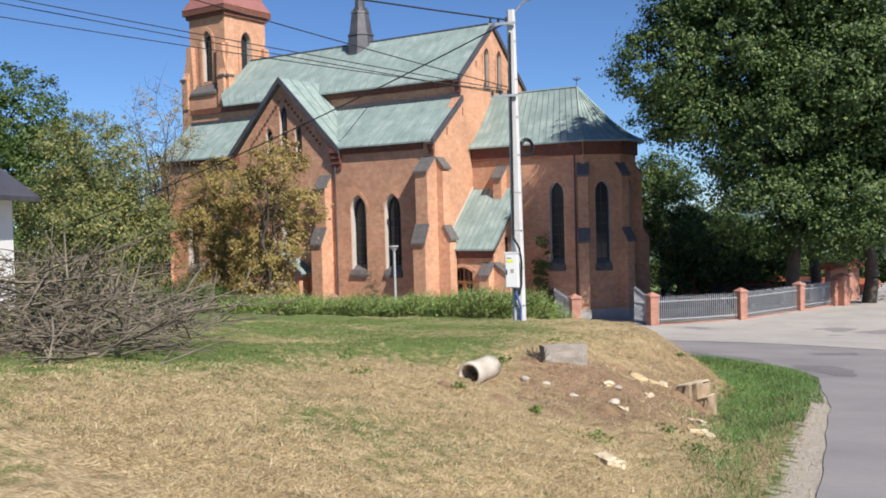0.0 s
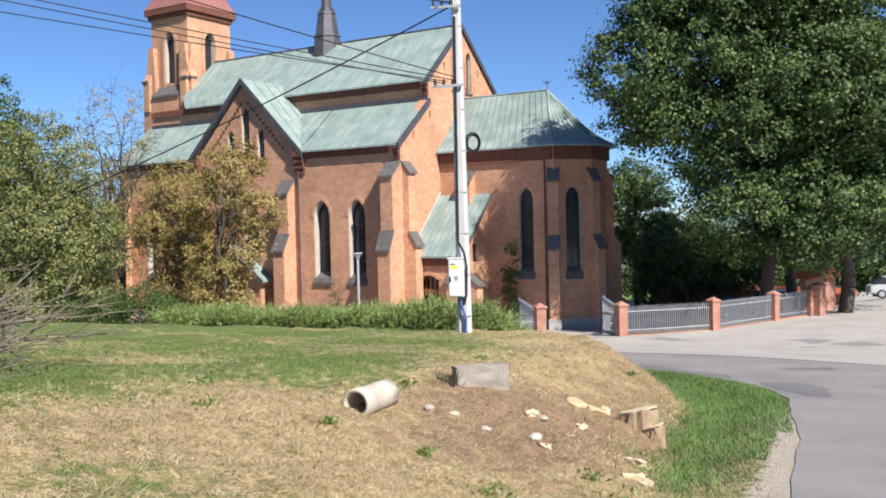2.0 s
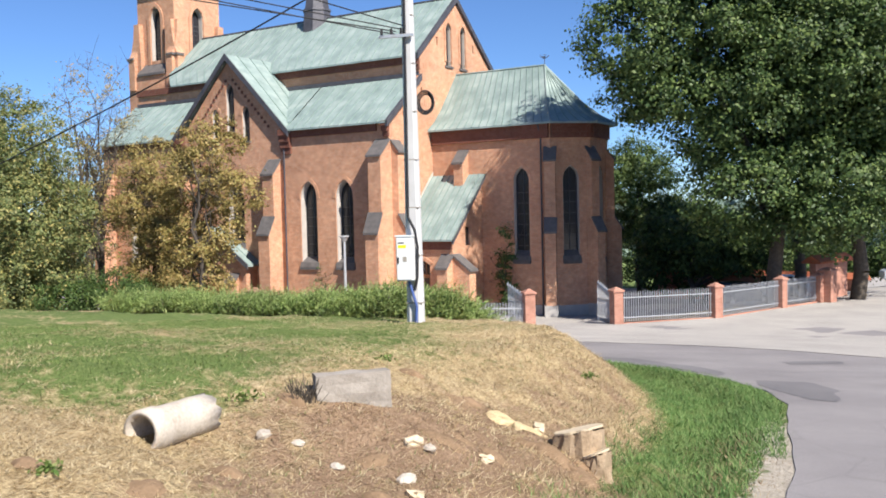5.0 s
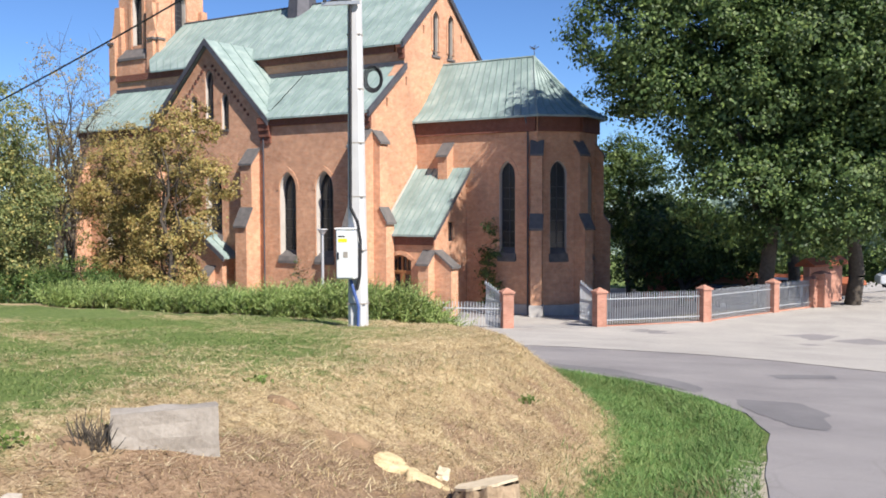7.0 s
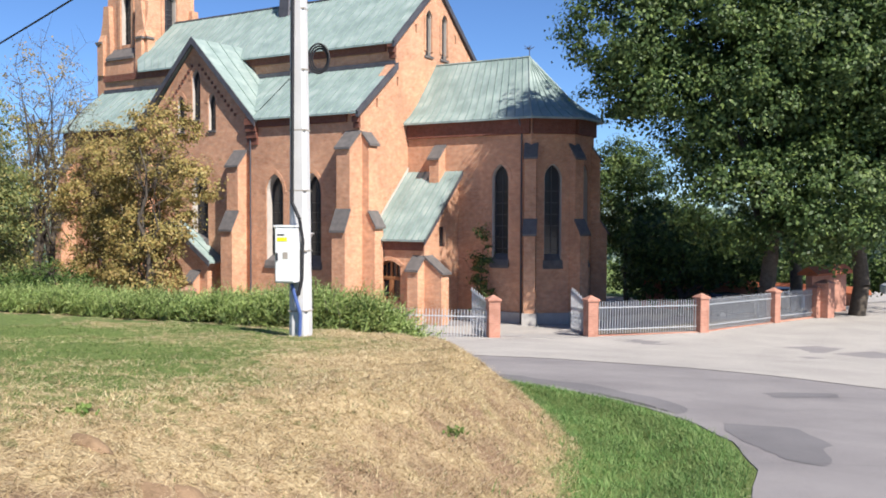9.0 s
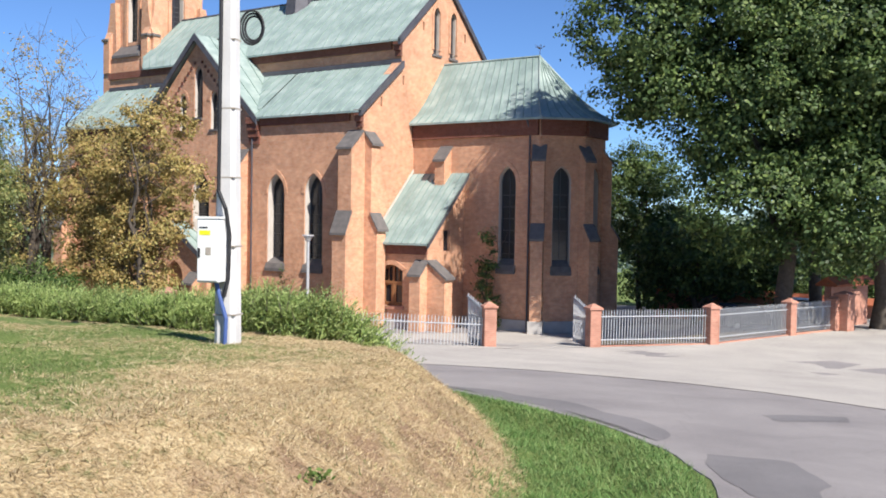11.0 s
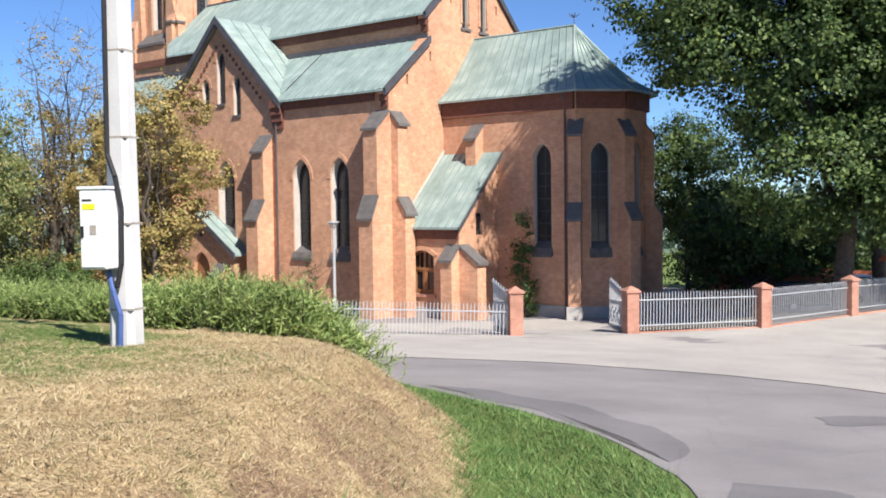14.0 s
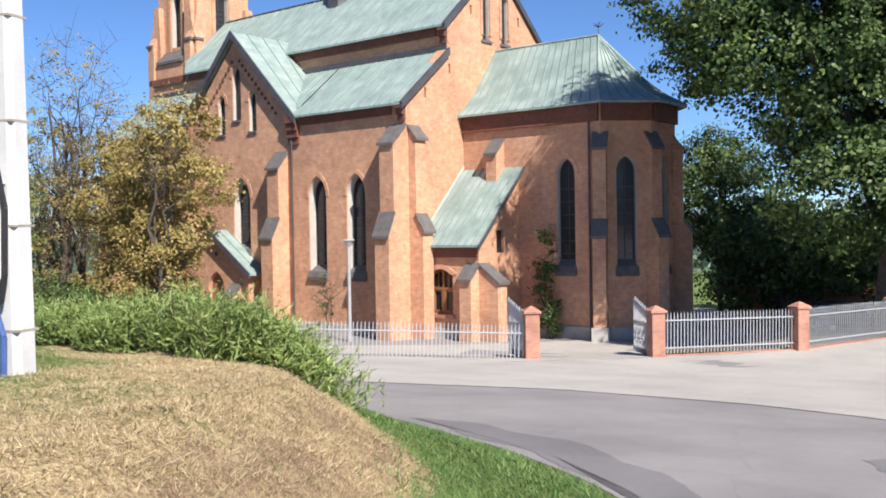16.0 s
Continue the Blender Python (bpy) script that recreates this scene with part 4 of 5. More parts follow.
def fence_panel(a, b, low=0.14, name="fence", label="grey metal picket fence panel on a low kerb", kerb=True, slope=0.0, step=0.125):
    (ax, ay), (bx, by) = a, b
    ln, deg = math.hypot(bx - ax, by - ay), math.atan2(by - ay, bx - ax)
    z = min(rz(ax, ay), rz(bx, by)) - 0.02
    f = thing(name, label, "fence" if name == "fence" else "gate", (ax, ay, z), "picket fence panels" if name == "fence" else "gate leaves")
    f.rotation_euler = (0, -math.atan2(rz(bx, by) - rz(ax, ay), ln) if name == "fence" else 0, deg)
    if kerb:
        part("kerb", boxed(0.2, ln - 0.2, -0.1, 0.1, -0.1, low, bevel=0.01), PILLAR_BRICK, f, "low brick footing")
    for h in (0.22, 1.12):
        part("rail", boxed(0.22, ln - 0.22, -0.02, 0.02, low + h - 0.022, low + h + 0.022), GALV, f)
    n = int((ln - 0.6) / step)
    for k in range(n + 1):
        p = new("picket", picket_me)
        p.parent = f
        p.location = (0.3 + (ln - 0.6) * k / n, 0.03, low + 0.03)
        if slope:
            p.scale = (1, 1, 1 + slope * k / n)
    return f


P = [(-20.25, 42.3), (-17.55, 45.55), (-14.45, 50.1), (-12.95, 56.3), (-11.9, 60.2)]
LEFTP = [(-24.3, 38.95), (-29.2, 34.8)]
for (x, y), d in zip(P, (45, 52, 58, 72, 75)):
    pillar(x, y, d)
for x, y in LEFTP[1:]:
    pillar(x, y, 40)
pillar(-11.5, 60.6, 75, 1.75, 0.7)
for a, b in ((P[1], P[2]), (P[2], P[3]), (P[3], P[4]), (LEFTP[1], P[0])):
    fence_panel(a, b)
for a, tip in ((P[0], (-22.0, 43.4)), (P[1], (-19.2, 47.0))):
    g = fence_panel(a, tip, 0.08, "gate_leaf", "grey metal gate leaf standing open, with a sloping top", False, 0.28, 0.11)
    part("infill_panel", boxed(0.3, 1.6, -0.012, 0.012, 0.12, 0.32), GALV, g, "sheet infill at the foot")
    bm = bmesh.new()
    for k in range(5):
        a0 = 0.32 + 0.32 * k
        tube(bm, (a0, 0.05, 0.42), (a0 + 0.32, 0.05, 0.95), 0.012, 0.012, 5)
        tube(bm, (a0 + 0.32, 0.05, 0.42), (a0, 0.05, 0.95), 0.012, 0.012, 5)
    part("lattice", bm, GALV, g, "crossed lattice bars")
    bm = bmesh.new()
    tube(bm, (0.25, 0, 1.42), (1.95, 0, 1.9), 0.035, 0.035)
    part("top_rail", bm, GALV, g)
    for k in range(8):
        part("knob", tubed((0.3 + 0.22 * k, 0, 1.47 + 0.062 * k), (0.3 + 0.22 * k, 0, 1.58 + 0.062 * k), 0.035, 0.012, 6), GALV, g)

# ---- street pole ----
PX0, PY0 = -11.76, 21.28
pz = gz(PX0, PY0) - 0.05
pole = thing("utility_pole", "tall whitish concrete utility pole with street lamp and fuse box", "pole", (PX0, PY0, pz))
pole.rotation_euler = (radians(0.0), radians(-0.3), radians(20))
PH = 7.95
bm = bmesh.new()
lv = [[bm.verts.new((sx * w, sy * d, z)) for sx, sy in ((-1, -0.6), (-0.6, -1), (0.6, -1), (1, -0.6), (1, 0.6), (0.6, 1), (-0.6, 1), (-1, 0.6))] for w, d, z in ((0.165, 0.135, 0.0), (0.095, 0.085, PH))]
for k in range(8):
    bm.faces.new((lv[0][k], lv[0][(k + 1) % 8], lv[1][(k + 1) % 8], lv[1][k]))
bm.faces.new(lv[1])
part("shaft", bm, POLE_MAT, pole)
for z in np.arange(0.5, PH - 0.3, 0.95):
    w = 0.165 - 0.07 * z / PH
    part("band", boxed(-w - 0.002, w + 0.002, -w * 0.83 - 0.002, w * 0.83 + 0.002, z, z + 0.022), CONCRETE, pole)
BOX_AT = Matrix.Translation((0.12, 0, 0.02))


def on_box(bm):
    bmesh.ops.transform(bm, matrix=BOX_AT, verts=bm.verts[:])
    return bm


bx = part("fuse_box", on_box(boxed(-0.39, -0.06, -0.4, -0.15, 0.95, 1.82, bevel=0.015)), BOX_MAT, pole, "pale grey enamelled fuse box")
part("lid", on_box(boxed(-0.405, -0.045, -0.415, -0.135, 1.82, 1.85)), BOX_MAT, bx)
part("box_door", on_box(boxed(-0.37, -0.08, -0.412, -0.4, 0.98, 1.79)), BOX_MAT, bx)
part("sticker", on_box(boxed(-0.34, -0.18, -0.417, -0.4125, 1.6, 1.66)), YELLOW, bx, "yellow warning sticker")
part("notice", on_box(boxed(-0.34, -0.22, -0.417, -0.4125, 1.69, 1.71)), BLACK, bx, "dark line of small print")
part("vent", on_box(boxed(-0.25, -0.17, -0.417, -0.4125, 1.33, 1.43)), CONCRETE, bx, "grey vent plate")
part("lock", on_box(boxed(-0.36, -0.33, -0.428, -0.412, 1.3, 1.42)), BLACK, bx)
bm = bmesh.new()
pts = [(-0.14, -0.15, PH - 0.6), (-0.17, -0.16, 4), (-0.19, -0.16, 2.2), (-0.04, -0.24, 1.95), (0.0, -0.2, 1.6), (-0.02, -0.2, 1.0), (-0.08, -0.2, 0.75), (-0.2, -0.18, 0.85)]
for a, b in zip(pts[:-1], pts[1:]):
    tube(bm, a, b, 0.028, 0.028, 8)
part("cable_conduit", on_box(bm), BLACK, pole, "black cable conduit down the pole")
bm = bmesh.new()
pts = [(-0.2, -0.2, 0.95), (-0.12, -0.22, 0.7), (-0.05, -0.2, 0.45), (-0.07, -0.2, -0.05)]
for a, b in zip(pts[:-1], pts[1:]):
    tube(bm, a, b, 0.03, 0.03, 8)
part("cable_pipe", on_box(bm), BLUE, pole, "blue plastic cable pipe")
bm = bmesh.new()
for a, b in (((0, 0, PH - 0.2), (0.25, -0.05, PH + 0.12)), ((0.25, -0.05, PH + 0.12), (0.75, -0.15, PH + 0.3))):
    tube(bm, a, b, 0.025, 0.025, 8)
arm = part("lamp_arm", bm, GALV, pole)
bm = boxed(-0.3, 0.3, -0.11, 0.11, -0.06, 0.07, m=Matrix.Translation((0.98, -0.19, PH + 0.36)) @ Matrix.Rotation(-0.25, 4, "Y"), bevel=0.04)
part("luminaire", bm, BOX_MAT, arm, "pale street lamp head")
for z in (PH - 0.35, PH - 2.15):
    br = part("bracket", boxed(-0.55, 0.14, -0.19, -0.13, z - 0.03, z + 0.03), GALV, pole)
    for k in range(3):
        part("insulator", tubed((-0.5 + 0.2 * k, -0.16, z + 0.03), (-0.5 + 0.2 * k, -0.16, z + 0.15), 0.035, 0.025, 8), BLACK, br)
bm = bmesh.new()
for k in range(20):
    a, b = 2 * math.pi * k / 20, 2 * math.pi * (k + 1) / 20
    for j in range(3):
        r = 0.18 - 0.025 * j
        tube(bm, (0.28 + r * math.cos(a), 0.12 + 0.03 * j, 4.5 + 1.3 * r * math.sin(a)), (0.28 + r * math.cos(b), 0.12 + 0.03 * j, 4.5 + 1.3 * r * math.sin(b)), 0.016, 0.016, 5, False)
part("cable_coil", bm, BLACK, pole, "coil of spare black cable")


def sweep(bm, pts, r, sides=6):
    """One unbroken round cable through the points."""
    rings = []
    for k, p in enumerate(pts):
        d = (pts[min(k + 1, len(pts) - 1)] - pts[max(k - 1, 0)]).normalized()
        q = d.to_track_quat("Z", "Y")
        rings.append([bm.verts.new(p + q @ Vector((r * math.cos(2 * math.pi * j / sides), r * math.sin(2 * math.pi * j / sides), 0))) for j in range(sides)])
    for a, b in zip(rings[:-1], rings[1:]):
        for j in range(sides):
            bm.faces.new((a[j], a[(j + 1) % sides], b[(j + 1) % sides], b[j]))


def wire(a, b, sag, r=0.012, label="black overhead cable sagging from the pole"):
    bm = bmesh.new()
    a, b = Vector(a), Vector(b)
    sweep(bm, [a.lerp(b, k / 24) - Vector((0, 0, 4 * sag * (k / 24) * (1 - k / 24))) for k in range(25)], r)
    tagged(mesh_object("overhead_cable", bm, BLACK), label, "cable", "overhead cables")


wire((-12.10, 21.30, 4.72), (-38.0, -5.0, 10.88), 0.35, 0.012)
wire((-11.95, 21.20, 4.74), (-37.7, -5.2, 12.01), 0.30, 0.012)
wire((-12.20, 21.40, 4.69), (-37.4, -5.4, 11.69), 0.30, 0.012)
wire((-11.90, 21.30, 6.50), (-18.0, 0.0, 6.80), 0.20, 0.020)
wire((-11.80, 21.30, 4.77), (-18.3, 0.0, 8.27), 0.20, 0.012)
wire((-11.9, 21.4, 6.50), (-30.2, 20.2, 1.2), 0.25, 0.018)

# ---- plants ----
def leaf_cloud(centers, size, rng, droop=0.25, slim=0.62, outward=None):
    """Rhomb-shaped leaves at the given places, turned at random, or lying along a surface whose outward directions are given."""
    n = len(centers)
    a = rng.normal(size=(n, 3))
    a[:, 2] -= droop
    if outward is not None:
        flat = outward + 0.55 * rng.normal(size=(n, 3)) + np.array([0, 0, 0.35])
        a = np.cross(flat, a)
    a /= np.linalg.norm(a, axis=1)[:, None] + 1e-9
    b = np.cross(a, rng.normal(size=(n, 3)) if outward is None else flat)
    b /= np.linalg.norm(b, axis=1)[:, None] + 1e-9
    l = size * rng.uniform(0.6, 1.35, (n, 1))
    v = np.stack([centers - a * l / 2, centers + b * l * slim / 2, centers + a * l / 2, centers - b * l * slim / 2], 1).reshape(-1, 3)
    return v, np.arange(4 * n).reshape(n, 4)


def tree(name, label, place, height, trunk_r, lobes, n_clumps, per, leaf, material, seed, clump_r=0.7, trunks=1, twigs=0, shell=0.45, bare_limbs=9):
    """A tree: tapered trunks, limbs to the lobes of its crown, and many leaves in clumps. lobes: (dx, dy, z, rx, ry, rz), z above its foot."""
    rng = np.random.default_rng(seed)
    x, y = place[:2]
    z0 = place[2] if len(place) > 2 else float(road_z(np.array([x]), np.array([y]))[0]) - 0.1
    t = thing(name, label, "tree", (x, y, z0))
    lob = np.array(lobes, float)
    for k in range(trunks):
        bm = bmesh.new()
        a = rng.uniform(0, 6.28)
        off = np.array([math.cos(a), math.sin(a), 0]) * (0.0 if trunks == 1 else trunk_r * 2.0)
        p, r = np.array([0, 0, -0.2]) + off, trunk_r
        top = np.array([0, 0, height * 0.72]) + off * 3 + rng.normal(0, 0.5, 3)
        prev = p
        spine = []
        for q in np.linspace(0.12, 1, 8):
            nxt = p + (top - p) * q + np.append(rng.normal(0, 0.12, 2), 0)
            tube(bm, prev, nxt, r, max(0.03, trunk_r * (1 - 0.85 * q)), 9, False)
            r = max(0.03, trunk_r * (1 - 0.85 * q))
            prev = nxt
            spine.append((nxt, r))
        part("trunk", bm, BARK, t, "", True)
        for j in range(bare_limbs):
            base, br = spine[int(rng.integers(1, 7))]
            c = lob[rng.integers(len(lob))]
            d = rng.normal(size=3)
            d /= np.linalg.norm(d)
            end = c[:3] + d * c[3:] * 0.8
            bm = bmesh.new()
            prev, rr = base, br * 0.6
            knots = []
            for q in np.linspace(0.25, 1, 5):
                nxt = base + (end - base) * q + rng.normal(0, 0.2, 3) + np.array([0, 0, 0.5 * math.sin(q * 3.1)])
                tube(bm, prev, nxt, rr, max(0.012, br * 0.6 * (1 - 0.9 * q)), 6, False)
                rr = max(0.012, br * 0.6 * (1 - 0.9 * q))
                prev = nxt
                knots.append(nxt)
            for _ in range(twigs):
                kn = knots[int(rng.integers(1, 5))]
                e1 = kn + rng.normal(0, 0.55, 3) + np.array([0, 0, 0.45])
                tube(bm, kn, e1, 0.018, 0.01, 4, False)
                for _ in range(3):
                    tube(bm, e1, e1 + rng.normal(0, 0.4, 3) + np.array([0, 0, 0.25]), 0.01, 0.005, 3, False)
            part("limb", bm, BARK, t)
    vol = lob[:, 3] * lob[:, 4] * lob[:, 5]
    pick = rng.choice(len(lob), n_clumps, p=vol / vol.sum())
    d = rng.normal(size=(n_clumps, 3))
    d /= np.linalg.norm(d, axis=1)[:, None]
    rad = shell + (1 - shell) * rng.uniform(0, 1, n_clumps) ** 0.55
    centers = lob[pick, :3] + d * rad[:, None] * lob[pick, 3:]
    sizes = clump_r * rng.uniform(0.5, 1.35, n_clumps)
    counts = rng.integers(int(per * 0.5), int(per * 1.5), n_clumps)
    who = np.repeat(np.arange(n_clumps), counts)
    pts = centers[who] + rng.normal(size=(len(who), 3)) * sizes[who, None] * np.array([0.46, 0.46, 0.32])
    away = (pts - centers[who]) / sizes[who, None] + 0.8 * d[who]
    away /= np.linalg.norm(away, axis=1)[:, None] + 1e-9
    v, f = leaf_cloud(pts, leaf, rng, outward=away)
    raw("crown", v, f, material, t)
    return t


# big dark trees inside the fence
tree("broadleaf_tree", "huge dark green broadleaf tree shading the apse", (-14.0, 59.0), 22, 0.45,
     [(-7.2, -1.8, 11.4, 2.4, 2.4, 1.9), (-6.3, -2.6, 14.7, 3.5, 3.3, 3.4), (-5.2, -2.0, 12.0, 3.0, 2.8, 2.0), (-6.2, -1.6, 17.6, 2.6, 2.8, 2.4), (-3.3, -0.8, 15.9, 4, 4, 4), (-0.8, -0.5, 10.9, 3.8, 4, 4.6), (-3.2, -0.5, 9.0, 2.4, 2.6, 2.4), (2.0, 1.0, 13.5, 5, 5, 5), (-1.0, -1.2, 6.1, 3.8, 3.4, 2.6), (3.5, 1.0, 6.8, 4.4, 4, 3.4), (2.6, -0.4, 4.8, 3.2, 2.6, 2.0), (-2.5, -0.5, 19.9, 4.5, 4.5, 4), (1.5, 1.0, 20.9, 5, 5, 4.5), (5.5, 1.5, 12.4, 4.5, 4.5, 4.5)], 1650, 125, 0.23, LEAF_DARK, 11, 1.0)
tree("broadleaf_tree", "large dark green broadleaf tree behind the fence", (-10.4, 63.0), 21, 0.45,
     [(0, 0, 13, 6.2, 6, 6), (3, 1, 9, 5.5, 5, 4.6), (2, 0, 18, 5.5, 5, 4.5), (5, 2, 13.5, 4.5, 4.5, 4.5), (0, -2, 7, 4, 3, 2.6)], 720, 105, 0.21, LEAF_DARK, 12, 0.95)
tree("broadleaf_tree", "large dark green broadleaf tree behind the fence", (-14.6, 68.5), 20, 0.4,
     [(0, 0, 13, 4.6, 5, 6), (0.5, -1, 8, 4.2, 4, 3.8), (1.0, 0, 17.5, 4.2, 4.5, 4)], 420, 95, 0.22, LEAF_DARK, 13, 0.9)
tree("broadleaf_tree", "smaller green tree beyond the apse", (-28.2, 76), 13.0, 0.22, [(0, 0, 8.0, 3.2, 3.4, 4.0), (2.4, 0.6, 5, 3.6, 3.5, 3), (-0.6, 0, 10.3, 2.2, 2.4, 2.2)], 420, 80, 0.22, LEAF_DARK, 14, 0.85)
tree("broadleaf_tree", "dark shaded tree low behind the fence", (-22.5, 71), 8.5, 0.25, [(0, 0, 4.6, 4.2, 3.2, 2.6), (2.6, 1, 4.2, 3.5, 3, 2.4), (-2, 2, 2.4, 3, 2.6, 2)], 360, 50, 0.28, LEAF_DARK, 15, 0.8)
# browning trees before the church
tree("autumn_tree", "thin browning horse chestnut before the church gable", (-41.0, 43.4), 12.4, 0.17,
     [(0.3, 0.2, 10.6, 1.9, 1.9, 1.9), (-1.2, 0, 8.6, 2.3, 2.1, 1.6), (1.7, 0.4, 8.0, 1.9, 1.9, 1.4), (-0.3, 0, 5.6, 2.6, 2.2, 1.7), (-0.8, -0.3, 3.2, 2.2, 2, 1.7)], 380, 80, 0.15, LEAF_AUTUMN, 21, 0.55, 2, 7)
tree("autumn_tree", "browning tree with thinning leaves beside the church", (-47.0, 45.0), 11.6, 0.17,
     [(0, 0, 9.6, 2.2, 2, 1.9), (-1.2, 0, 7.4, 2.6, 2.2, 1.8), (1.4, 0, 5.6, 2.6, 2.2, 1.8), (0, -0.4, 3.2, 2.9, 2.2, 1.8)], 430, 80, 0.15, LEAF_AUTUMN, 22, 0.55, 2, 7)
tree("bush", "yellow-green bush at the foot of the trees", (-43.2, 44.0), 4.4, 0.1, [(0, 0, 1.9, 1.5, 1.3, 1.7)], 90, 70, 0.12, LEAF_YELLOW, 23, 0.45, 1, 2, 0.3, 4)
tree("sparse_tree", "half-bare tree with grey twigs and few leaves", (-54.5, 46.5), 17.5, 0.26,
     [(0, 0, 14, 2.8, 2.8, 3.4), (-1.8, 0, 9, 3.2, 3, 3), (2.2, 0, 8.2, 3.0, 3, 2.6), (0, 0, 5, 3.2, 3, 2.4)], 300, 34, 0.14, LEAF_AUTUMN, 24, 0.6, 3, 14)
tree("sparse_tree", "half-bare tree with grey twigs and few leaves", (-62, 49), 14, 0.24,
     [(0, 0, 11, 3, 2.8, 3.0), (-1.5, 0, 7, 3.4, 3, 3), (1.5, 0, 5, 3.0, 3, 2.6)], 200, 22, 0.2, LEAF_YELLOW, 27, 0.6, 3, 12)
tree("broadleaf_tree", "yellowing green tree by the lane", (-49.5, 36.8), 14.5, 0.28,
     [(0.2, 0, 10.6, 3.4, 3.6, 3.2), (-0.8, 0, 7.6, 4.4, 4, 3.4), (1.6, 0, 6.6, 3.8, 3.6, 3.2), (-1.5, 0, 3.8, 4.6, 4, 3), (2.0, 0, 3.2, 3.6, 3.6, 2.8)], 950, 95, 0.155, LEAF_YELLOW, 25, 0.75, 1, 2)
tree("broadleaf_tree", "dark green tree behind the white house", (-66, 43), 20, 0.35, [(0, 0, 15.2, 3.4, 3.2, 4.4), (-3, 0, 12, 4.4, 4, 4), (3.5, 0, 11.2, 3.6, 3.4, 4.0), (0, 0, 7, 5, 4.5, 4)], 620, 70, 0.26, LEAF_GREEN, 26, 0.95)
tree("bush", "dark green shrubs under the trees", (-55, 40.5), 5, 0.12, [(0, 0, 2.4, 4.5, 3, 2.2), (-5, 0, 2.2, 3.5, 3, 2.0)], 210, 46, 0.2, LEAF_GREEN, 28, 0.65, 1, 2, 0.3, 4)
tree("bush", "dense dark green shrub by the churchyard fence", (-42.8, 38.6), 5, 0.12, [(0, 0, 2.0, 2.6, 2.4, 1.9), (-2.6, -1.5, 1.8, 2.6, 2.2, 1.7)], 200, 100, 0.13, LEAF_GREEN, 33, 0.6, 1, 2, 0.3, 4)
tree("bush", "climbing green shrub on the shaded chancel wall", (-30.9, 59.6), 5.5, 0.08, [(0, 0, 3.4, 0.7, 0.45, 2.6), (0.1, -0.1, 1.2, 0.9, 0.6, 1.2)], 60, 45, 0.15, LEAF_DARK, 29, 0.4, 1, 2, 0.2, 4)
tree("bush", "small flowering rose bush by the aisle wall", (-41.2, 53.4), 3.6, 0.04, [(0, 0, 2.2, 0.45, 0.4, 1.3)], 16, 22, 0.12, LEAF_GREEN, 30, 0.3, 1, 3, 0.2, 3)
for k, (x, y) in enumerate(((-30, 84), (-24, 86), (-17.5, 84), (-10.5, 83), (-4, 96), (4, 102))):
    tree("bush", "dense dark green shrubs behind the parked cars", (x, y), 6.5, 0.12, [(0, 0, 2.8, 3.9, 3, 2.6), (2.6, 0, 2.4, 3.0, 2.6, 2.2)], 150, 48, 0.3, LEAF_DARK, 130 + k, 0.8, 1, 1, 0.3, 3)
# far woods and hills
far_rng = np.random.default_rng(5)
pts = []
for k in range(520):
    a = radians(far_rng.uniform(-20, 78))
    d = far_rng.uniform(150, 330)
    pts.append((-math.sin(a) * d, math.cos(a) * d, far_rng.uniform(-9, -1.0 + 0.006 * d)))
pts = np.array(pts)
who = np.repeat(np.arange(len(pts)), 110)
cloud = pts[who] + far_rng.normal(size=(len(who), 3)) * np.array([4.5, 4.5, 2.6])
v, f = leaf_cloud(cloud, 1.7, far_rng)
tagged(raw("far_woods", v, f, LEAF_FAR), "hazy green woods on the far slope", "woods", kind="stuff")


